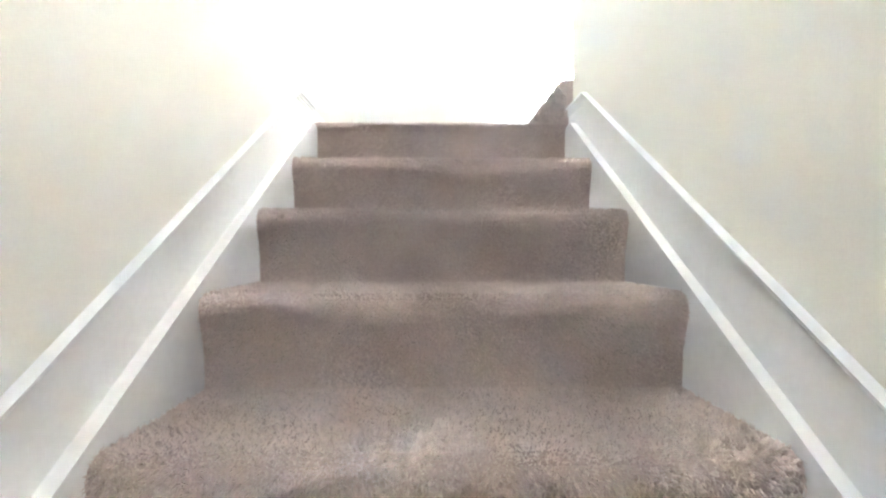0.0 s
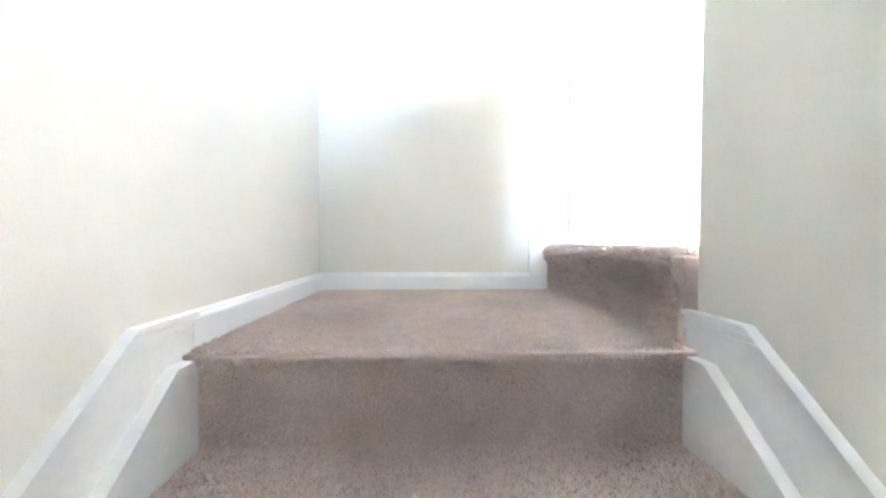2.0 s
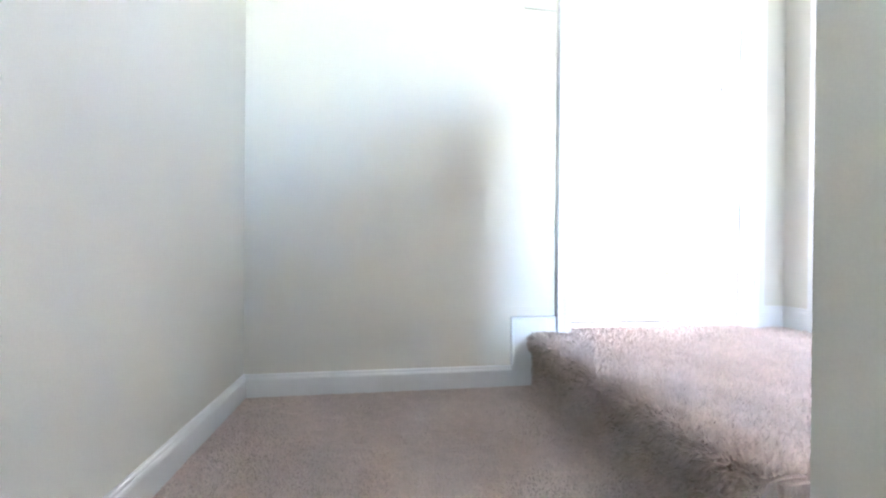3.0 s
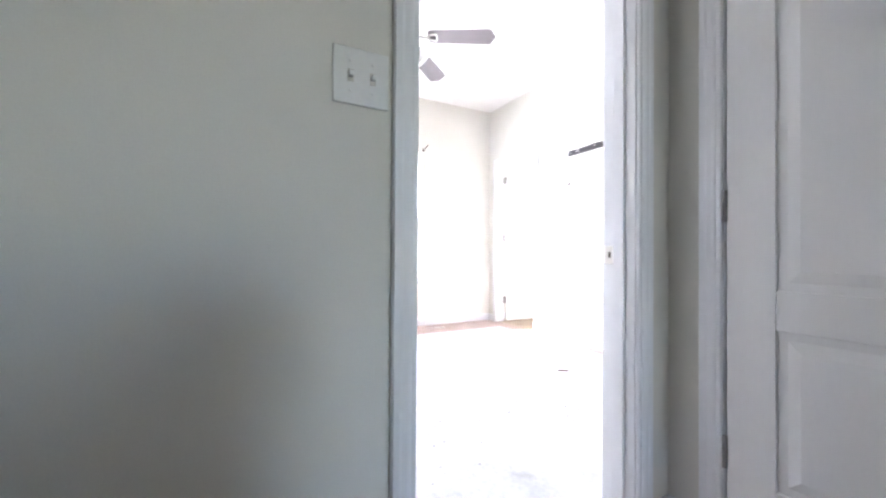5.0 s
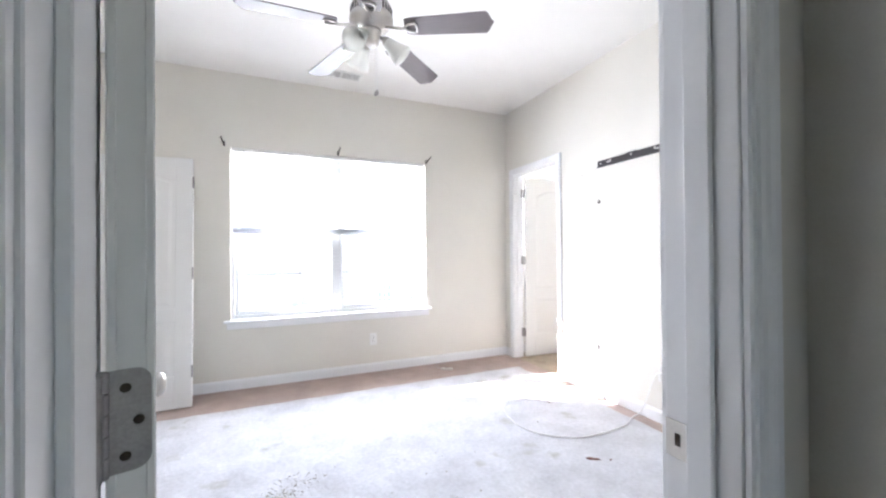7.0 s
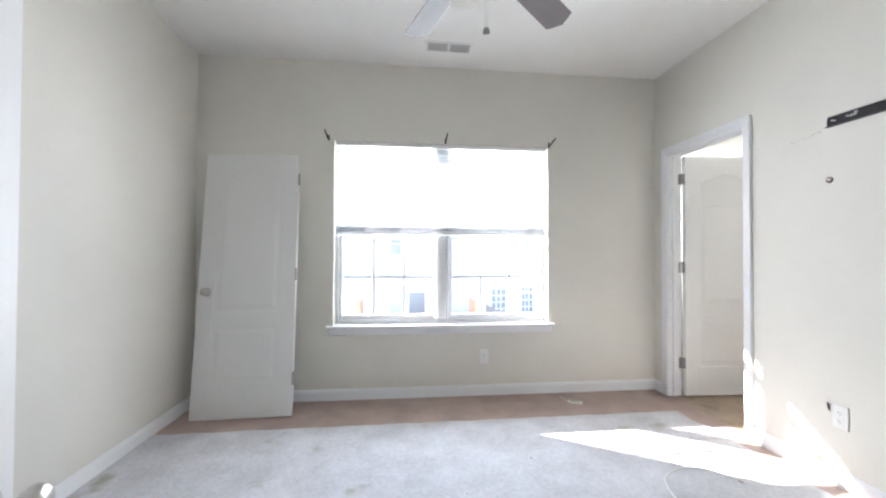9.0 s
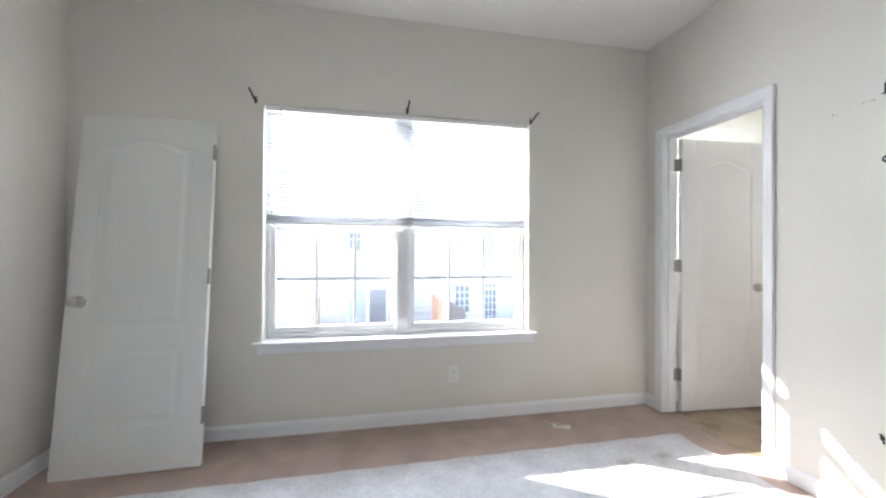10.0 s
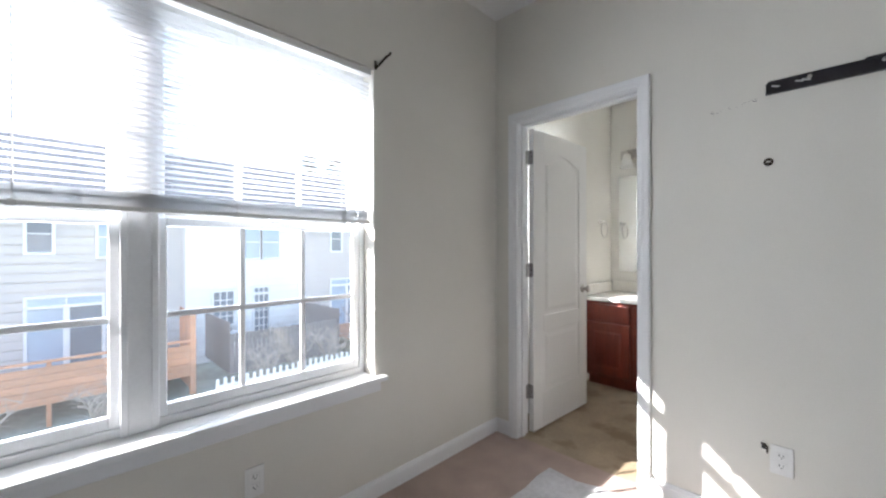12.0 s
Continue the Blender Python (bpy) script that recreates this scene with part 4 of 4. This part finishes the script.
board = thing("ironing_cabinet", Matrix.Translation((XR, 1.32, 0)) @ EAST, "tall shallow white wall cabinet with a nickel knob", "wall cabinet")
part("body", boxes((0.012, 0.44, -0.012, 0, 0.175, 1.912), bevel=0.001), DOORP, board)
part("cabinet_door", boxes((0.006, 0.45, -0.024, -0.0125, 0.168, 1.918), bevel=0.003, seg=2), DOORP, board)
# thin dark grey strip down the cabinet's left edge
part("edge_strip", boxes((-0.009, 0.005, -0.020, 0, 0.168, 1.918), bevel=0.002), STEEL, board, "dark grey strip along the cabinet edge")
part("knob", lathe(bmesh.new(), [(0.011, 0), (0.011, 0.003), (0.006, 0.006), (0.006, 0.014), (0.013, 0.019), (0.0155, 0.025), (0.012, 0.031), (0, 0.032)], 20, Matrix.Translation((0.094, -0.024, 1.04)) @ Matrix.Rotation(radians(90), 4, "X")), NICKEL, board, "round nickel knob", smooth=True)

# ---- loose things on the floor ----
cable = thing("coax_cable", (2.1, 1.65, 0.009), "white coax cable looped on the floor from the outlet", "cable")
way = [(XR - 0.018, 1.455, 0.342), (XR - 0.045, 1.475, 0.335), (XR - 0.06, 1.49, 0.29), (XR - 0.075, 1.52, 0.17), (XR - 0.09, 1.56, 0.06), (2.36, 1.585, 0.016), (2.23, 1.525, 0.0135), (2.09, 1.508, 0.0135), (1.95, 1.505, 0.0135),
       (1.82, 1.524, 0.0135), (1.70, 1.60, 0.0135), (1.62, 1.706, 0.0135), (1.59, 1.82, 0.0135), (1.60, 1.94, 0.0135), (1.625, 2.04, 0.0135), (1.675, 2.12, 0.0135), (1.79, 2.175, 0.0135), (1.925, 2.165, 0.0135), (2.02, 2.05, 0.0135)]
fine = []
for i in range(len(way) - 1):
    p = [Vector(way[max(0, min(len(way) - 1, i + j))]) for j in (-1, 0, 1, 2)]
    for s in range(6):
        u = s / 6
        fine.append(0.5 * (2 * p[1] + (p[2] - p[0]) * u + (2 * p[0] - 5 * p[1] + 4 * p[2] - p[3]) * u * u + (3 * p[1] - p[0] - 3 * p[2] + p[3]) * u ** 3))
fine.append(Vector(way[-1]))
part("jacket", tube(bmesh.new(), [p - Vector((2.1, 1.65, 0.009)) for p in fine], 0.0038, 8), PLASTIC, cable, smooth=True)
part("plug", lathe(bmesh.new(), [(0, 0), (0.0055, 0), (0.0055, 0.02), (0.002, 0.021), (0.002, 0.026), (0, 0.026)], 12, Matrix.Translation((2.02 - 2.1, 2.05 - 1.65, 0.0055)) @ Vector((0.5, -0.86, 0)).to_track_quat("Z", "Y").to_matrix().to_4x4()), NICKEL, cable)

tag = thing("paper_tag", pose(1.66, 3.13, 0.004, 0, 0, -28), "small white price tag with string on the carpet", "tag")
part("card", boxes((-0.055, 0.055, -0.02, 0.02, 0.0, 0.012), bevel=0.001), PAPER, tag)
part("print_bar", boxes((-0.04, 0.01, -0.012, -0.004, 0.0122, 0.0128), (-0.04, 0.03, 0.004, 0.01, 0.0122, 0.0128)), GREYW, tag, "dark unreadable print")
part("string", tube(bmesh.new(), [(-0.05, 0, 0.008), (-0.08, 0.015, 0.006), (-0.10, 0.05, 0.005), (-0.115, 0.075, 0.005)], 0.0012, 6), PAPER, tag)

bm = bmesh.new()
extruded(bm, [(-0.035, 0.004), (-0.02, 0.011), (0.01, 0.007), (0.04, 0.0), (0.012, -0.006), (-0.02, -0.009)], 0, 0.007, "xyz", inset=0.002)
solid("wood_splinter", bm, SPLINT, "red-brown wood splinter on the grey pad", "splinter", kind="thing", at=pose(1.735, 1.305, 0.0095, 0, 0, -35))
solid("wood_splinter", boxes((-0.009, 0.009, -0.003, 0.003, 0, 0.004), bevel=0.001), SPLINT, "small red-brown wood splinter on the grey pad", "splinter", kind="thing", at=pose(1.82, 1.26, 0.0095, 0, 0, 20))

crumbs = bmesh.new()
rng = random.Random(11)
spots = [(0.66, 0.85, 0.10, 26), (0.8, 1.0, 0.16, 18), (1.0, 0.82, 0.14, 26), (1.25, 0.72, 0.10, 18), (0.35, 0.62, 0.12, 20), (0.95, 1.6, 0.4, 18), (0.2, 1.4, 0.5, 18), (1.4, 2.2, 0.5, 14), (0.16, 1.66, 0.06, 110), (0.26, 1.74, 0.08, 60), (0.12, 1.58, 0.05, 50)]
for cx, cy, spread, many in spots:
    for i in range(many):
        x, y, r = cx + rng.gauss(0, spread), cy + rng.gauss(0, spread * 0.6), rng.uniform(0.001, 0.0045)
        if y < 0.2 or x < -0.1:
            continue
        made = bmesh.ops.create_icosphere(crumbs, subdivisions=1, radius=r, matrix=Matrix.Translation((x, y, 0.0095 + r * 0.35)) @ Matrix.Diagonal((rng.uniform(0.8, 1.8), rng.uniform(0.7, 1.4), 0.5, 1)))
solid("floor_crumbs", crumbs, DIRT, "grey-brown crumbs scattered on the pad", "debris", kind="stuff")

# ---- bathroom ----
vanity = thing("vanity_cabinet", (4.085, 3.36, 0), "cherry-stained wooden vanity cabinet", "cabinet")
part("body", boxes((-0.30, 0.32, -1.2, 0, 0.09, 0.745), (-0.24, 0.32, -1.19, -0.01, 0, 0.09), bevel=0.002), CHERRY, vanity)
for i in range(3):
    y1 = -0.02 - i * 0.39
    part("drawer_front", boxes((-0.32, -0.301, y1 - 0.365, y1, 0.575, 0.72), bevel=0.006, seg=2), CHERRY, vanity)
    d = part("cabinet_door", boxes((-0.32, -0.301, y1 - 0.365, y1, 0.11, 0.56), bevel=0.005), CHERRY, vanity)
    bm = bmesh.new()
    extruded(bm, [(y1 - 0.3, 0.18), (y1 - 0.065, 0.18), (y1 - 0.065, 0.49), (y1 - 0.3, 0.49)], -0.3195, -0.327, "yzx", inset=0.02)
    part("raised_panel", bm, CHERRY, d)
top = thing("countertop", (4.085, 3.36, 0.745), "white cultured marble vanity top with backsplash", "countertop")
part("slab", boxes((-0.335, 0.325, -1.22, 0.012, 0.0, 0.032), bevel=0.008, seg=3), MARBLE, top)
part("backsplash", boxes((0.305, 0.327, -1.22, 0.012, 0.0325, 0.13), (-0.32, 0.304, -0.008, 0.012, 0.0325, 0.13), bevel=0.004), MARBLE, top)
mir = thing("wall_mirror", (BX1, 2.72, 1.43), "large frameless bathroom mirror", "mirror")
part("glass", boxes((-0.006, -0.001, -0.58, 0.58, -0.46, 0.48), bevel=0.001), MIRROR, mir)
lamp = thing("vanity_light", (BX1, 2.98, 2.12), "nickel vanity light with frosted glass shades", "wall lamp")
part("back_plate", boxes((-0.02, 0, -0.3, 0.3, -0.045, 0.045), bevel=0.008, seg=2), NICKEL, lamp)
for y in (0.2, 0.0, -0.2):
    arm = part("arm", tube(bmesh.new(), [(-0.02, y, 0.0), (-0.09, y, 0.02), (-0.13, y, 0.0), (-0.13, y, -0.03)], 0.008), NICKEL, lamp, smooth=True)
    part("shade", lathe(bmesh.new(), [(0.022, 0), (0.034, -0.02), (0.048, -0.08), (0.06, -0.13), (0.056, -0.13), (0.045, -0.08), (0.03, -0.02), (0.02, -0.006)], 24, Matrix.Translation((-0.13, y, -0.02))), FROST, arm, "frosted glass shade", smooth=True)
ring = thing("towel_ring", (4.15, YW, 1.46), "nickel towel ring on the bathroom wall", "towel ring")
part("post", lathe(bmesh.new(), [(0.022, 0), (0.022, 0.006), (0.009, 0.012), (0.009, 0.05), (0.012, 0.055), (0, 0.056)], 16, Matrix.Rotation(radians(90), 4, "X")), NICKEL, ring, smooth=True)
part("ring", tube(bmesh.new(), [(0.075 * math.sin(6.28319 * i / 24), -0.045, -0.08 + 0.075 * math.cos(6.28319 * i / 24)) for i in range(25)], 0.0045, 8), NICKEL, ring, smooth=True)


# ---- outside ----
GZ = -3.45
solid("ground", boxes((-400, 400, YO + 0.3, 600, GZ - 0.3, GZ), (-400, 400, -400, YO + 0.3, GZ - 1.3, GZ - 1)), LAWN, "pale winter lawn behind the houses", "ground")
FY0 = 19.8


def lap_siding(bm, x0, x1, z0, z1, y, holes):
    """Overlapping boards with real steps, broken at the openings."""
    z = z0
    while z < z1 - 0.01:
        t = min(z + 0.30, z1)
        cuts = sorted((a, b) for a, b, c, d in holes if c < t - 0.02 and d > z + 0.02)
        x = x0
        for a, b in cuts + [(x1, x1)]:
            if a > x + 0.02:
                g = t - 0.05
                v = [bm.verts.new(p) for p in ((x, y, z), (a, y, z), (a, y + 0.006, g), (x, y + 0.006, g), (x, y + 0.065, g), (a, y + 0.065, g), (a, y + 0.065, t), (x, y + 0.065, t), (x, y + 0.065, z), (a, y + 0.065, z))]
                bm.faces.new(v[:4]), bm.faces.new((v[3], v[2], v[5], v[4])), bm.faces.new((v[4], v[5], v[6], v[7])), bm.faces.new((v[8], v[9], v[1], v[0]))
            x = max(x, b)
        z = t


def house_window(parent, x0, x1, z0, z1, y, cols, rows, glass, door=False):
    f = 0.09
    w = part("door" if door else "window", boxes((x0 - f, x0, y - 0.03, y + 0.06, z0 - f, z1 + f), (x1, x1 + f, y - 0.03, y + 0.06, z0 - f, z1 + f), (x0, x1, y - 0.03, y + 0.06, z1, z1 + f), (x0, x1, y - 0.035, y + 0.06, z0 - f, z0), bevel=0.01), WHITES, parent)
    part("pane", boxes((x0, x1, y + 0.03, y + 0.05, z0, z1)), glass, w)
    bars = [(x0 + (x1 - x0) * i / cols - 0.018, x0 + (x1 - x0) * i / cols + 0.018, y + 0.012, y + 0.028, z0, z1) for i in range(1, cols)]
    bars += [(x0, x1, y + 0.011, y + 0.0285, z0 + (z1 - z0) * i / rows - 0.018, z0 + (z1 - z0) * i / rows + 0.018) for i in range(1, rows)]
    if bars:
        part("grid", boxes(*bars), WHITES, w)
    return w


def townhouse(x0, x1, siding, label, openings):
    """One house of the row: siding, roof and its openings as (x0, x1, z0, z1, columns, rows, glass, door)."""
    h = thing("townhouse", (0, FY0, 0), label, "house", "row of townhouses")
    eave = 2.75
    bm = bmesh.new()
    lap_siding(bm, x0 + 0.08, x1 - 0.08, GZ, eave, 0, [(a - 0.05, b + 0.05, c - 0.05, d + 0.05) for a, b, c, d, *_ in openings])
    block(bm, x0, x0 + 0.1, -0.02, 0.05, GZ, eave)
    block(bm, x1 - 0.1, x1, -0.02, 0.05, GZ, eave)
    part("wall", bm, siding, h)
    part("core", boxes((x0, x1, 0.075, 9.0, GZ, eave)), siding, h)
    bm = bmesh.new()
    extruded(bm, [(-0.4, eave - 0.05), (4.8, eave + 2.9), (10, eave - 0.05), (10, eave + 0.12), (4.8, eave + 3.1), (-0.4, eave + 0.12)], x0, x1, "yzx")
    roof = part("roof", bm, SHINGLE, h)
    part("gutter", boxes((x0, x1, -0.5, -0.38, eave - 0.06, eave + 0.06), bevel=0.02), WHITES, roof)
    for a, b, c, d, cols, rows, glass, door in openings:
        house_window(h, a, b, c, d, 0, cols, rows, glass, door)
    return h


def beige(x):
    return [(x + 0.95 + 0.45, x + 1.5 + 0.45, 1.1, 2.3, 1, 2, PANEG, False), (x + 3.1, x + 4.0, 0.95, 2.3, 1, 2, PALEG, False),
            (x + 1.4, x + 2.28, -2.73, -0.75, 1, 1, PALEG, True), (x + 2.30, x + 3.18, -2.73, -0.75, 1, 1, PANEG, True), (x + 1.4, x + 3.18, -0.65, -0.42, 2, 1, PALEG, False), (x + 3.5, x + 4.05, -2.0, -0.3, 1, 2, PALEG, False)]


def white(x):
    return [(x + 1.0, x + 1.75, -2.0, -0.62, 3, 4, PANEG, False), (x + 2.6, x + 3.2, -2.6, -0.85, 3, 5, PANEG, True), (x + 2.6, x + 3.2, -0.75, -0.55, 3, 1, PANEG, False), (x + 2.1, x + 2.85, 0.8, 2.2, 1, 2, PALEG, False), (x + 2.95, x + 3.7, 0.8, 2.2, 1, 2, PALEG, False)]


for x0, tone in ((-23.2, 0), (-17.8, 1), (-12.4, 0), (-7.1, 1), (-1.7, 0), (3.95, 1), (8.9, 0), (14.3, 1), (19.7, 0), (25.1, 1), (30.5, 0)):
    x1 = {-7.1: -1.7, -1.7: 3.95, 3.95: 8.9}.get(x0, x0 + 5.4)
    if tone:
        townhouse(x0, x1, WHITES, "white-sided two-storey townhouse with dark shingle roof", white(x0 if x0 != -7.1 else -7.3))
    else:
        townhouse(x0, x1, BEIGE, "beige-sided two-storey townhouse with dark shingle roof", beige(x0))


def deck(x0, x1, y0, mat, label, screen):
    """A raised deck with a boarded rail and a privacy screen."""
    d = thing("deck", (0, 0, GZ), label, "deck")
    part("floor", boxes((x0, x1, y0, FY0 - 0.05, 0.62, 0.72)), mat, d)
    bm = bmesh.new()
    for z in (0.60, 0.80, 1.0, 1.2, 1.4):
        block(bm, x0, x1, y0 - 0.03, y0, z, z + 0.19, 0.008)
    part("rail_boards", bm, mat, d)
    part("top_rail", boxes((x0 - 0.05, x1 + 0.05, y0 - 0.09, y0 + 0.06, 1.70, 1.76), bevel=0.01), mat, d)
    n = int((x1 - x0) / 1.4)
    for i in range(n + 1):
        x = x0 + (x1 - x0) * i / n
        part("post", boxes((x - 0.05, x + 0.05, y0 + 0.001, y0 + 0.1, 0, 1.70), bevel=0.008), mat, d)
    if screen:
        for x in screen:
            bm = bmesh.new()
            for i in range(9):
                block(bm, x - 0.02, x + 0.02, y0 + 0.1 + i * 0.19, y0 + 0.28 + i * 0.19, 0.1, 2.62, 0.006)
            block(bm, x - 0.08, x + 0.08, y0 - 0.06, y0 + 0.1, 0, 2.7, 0.01)
            part("privacy_screen", bm, mat, d)
    return d


deck(-1.4, 3.5, 16.2, CEDAR, "orange-stained cedar deck with boarded rail", (-1.45, 3.45))
deck(9.5, 13.6, 16.4, CEDAR, "orange-stained cedar deck with boarded rail", (13.6,))


def board_fence(x0, y0, x1, y1, z0, z1, mat, label, wide=0.14, gap=0.012):
    f = thing("fence", (x0, y0, GZ), label, "fence", "yard fences")
    a, b = Vector((0, 0, 0)), Vector((x1 - x0, y1 - y0, 0))
    turn = Matrix.Rotation(math.atan2(b.y, b.x), 4, "Z")
    n = int(b.length / (wide + gap))
    first = part("board", boxes((0, wide, -0.012, 0.012, z0 - GZ, z1 - GZ), bevel=0.004), mat, f, at=turn)
    for i in range(1, n):
        o = first.copy()
        scene.collection.objects.link(o)
        o.matrix_local = turn @ Matrix.Translation((i * (wide + gap), 0, 0.02 * math.sin(i * 2.3)))
    part("rail", boxes((0, b.length, 0.013, 0.06, z1 - GZ - 0.3, z1 - GZ - 0.2), (0, b.length, 0.013, 0.06, z0 - GZ + 0.2, z0 - GZ + 0.3)), mat, f, at=turn)
    return f


board_fence(4.6, 16.4, 8.8, 16.4, GZ + 0.3, -1.75, GREYW, "weathered dark board fence")
board_fence(4.6, 19.6, 4.6, 16.4, GZ + 0.3, -1.35, GREYW, "weathered dark board fence")
board_fence(8.8, 19.6, 8.8, 16.4, GZ + 0.3, -1.35, GREYW, "weathered dark board fence")
board_fence(-6.5, 16.0, -1.8, 16.0, GZ + 0.3, -2.0, GREYW, "weathered dark board fence")
board_fence(3.6, 14.2, 14.0, 14.2, GZ, -2.55, WHITES, "white painted picket fence behind the yards", 0.09, 0.11)


def bare_shrub(x, y, tall, seed, label, name="bare_shrub", thick=0.03):
    """A leafless shrub: arching limbs that fork into twigs."""
    rng = random.Random(seed)
    s = thing(name, (x, y, GZ), label, "shrub")
    limbs, twigs = bmesh.new(), bmesh.new()
    for i in range(11):
        a, reach = rng.uniform(0, 6.283), rng.uniform(0.35, 0.8) * tall * 0.8
        pts = [Vector((0.05 * math.cos(a), 0.05 * math.sin(a), 0))]
        for k in range(1, 7):
            u = k / 6
            pts.append(Vector((math.cos(a + 0.2 * k) * reach * u ** 1.3, math.sin(a + 0.2 * k) * reach * u ** 1.3, tall * (1.25 * u - 0.35 * u * u) * rng.uniform(0.93, 1.05))))
        tube(limbs, pts, thick, 5, 0.25)
        for k in range(2, 7):
            for j in range(4):
                q = pts[k]
                d = Vector((rng.gauss(0, 1), rng.gauss(0, 1), rng.uniform(0.1, 1.1))).normalized() * rng.uniform(0.2, 0.5)
                tube(twigs, [q, q + d * 0.5 + Vector((0, 0, 0.03)), q + d], thick * 0.3, 4, 0.3)
    part("limbs", limbs, TWIG, s)
    part("twigs", twigs, TWIG, s)
    return s


for i, (x, y, tall) in enumerate(((5.2, 14.8, 1.5), (6.4, 15.2, 1.9), (7.6, 14.9, 1.6), (9.4, 15.4, 2.4), (10.8, 15.2, 2.2), (-0.9, 13.9, 1.5), (1.2, 14.6, 1.2), (-3.2, 14.8, 1.6))):
    bare_shrub(x, y, tall, 20 + i, "leafless grey shrub by the fence")


def conifer(x, y, tall, seed):
    rng = random.Random(seed)
    t = thing("conifer_tree", (x, y, GZ), "dark conifer behind the townhouses", "tree")
    part("trunk", tube(bmesh.new(), [(0, 0, 0), (0.05, 0, tall * 0.5), (0, 0, tall)], 0.22, 8, 0.15), TWIG, t)
    bm = bmesh.new()
    for i in range(420):
        u = rng.random() ** 0.8
        z, r = tall * (0.25 + 0.75 * u), (1 - u) * tall * 0.2 + 0.15
        a, d = rng.uniform(0, 6.283), rng.uniform(0.3, 1.05)
        c = Vector((math.cos(a) * r * d, math.sin(a) * r * d, z + rng.uniform(-0.2, 0.2)))
        for j in range(3):
            p = c + Vector((rng.gauss(0, 0.2), rng.gauss(0, 0.2), rng.gauss(0, 0.12)))
            v = [bm.verts.new(p + Vector((rng.gauss(0, 0.22), rng.gauss(0, 0.22), rng.gauss(0, 0.1)))) for _ in range(3)]
            bm.faces.new(v)
    part("crown", bm, NEEDLE, t)
    return t


for i, (x, y, tall) in enumerate(((15.5, 33, 12.5), (18.5, 34, 13.5), (22, 35, 12.0))):
    conifer(x, y, tall, 60 + i)
for i, (x, y, tall) in enumerate(((1.5, 33, 11.5), (5.0, 34, 12), (12, 34, 11.5), (-5, 34, 11.5))):
    bare_shrub(x, y, tall, 80 + i, "leafless tree behind the townhouses", "bare_tree", 0.16)
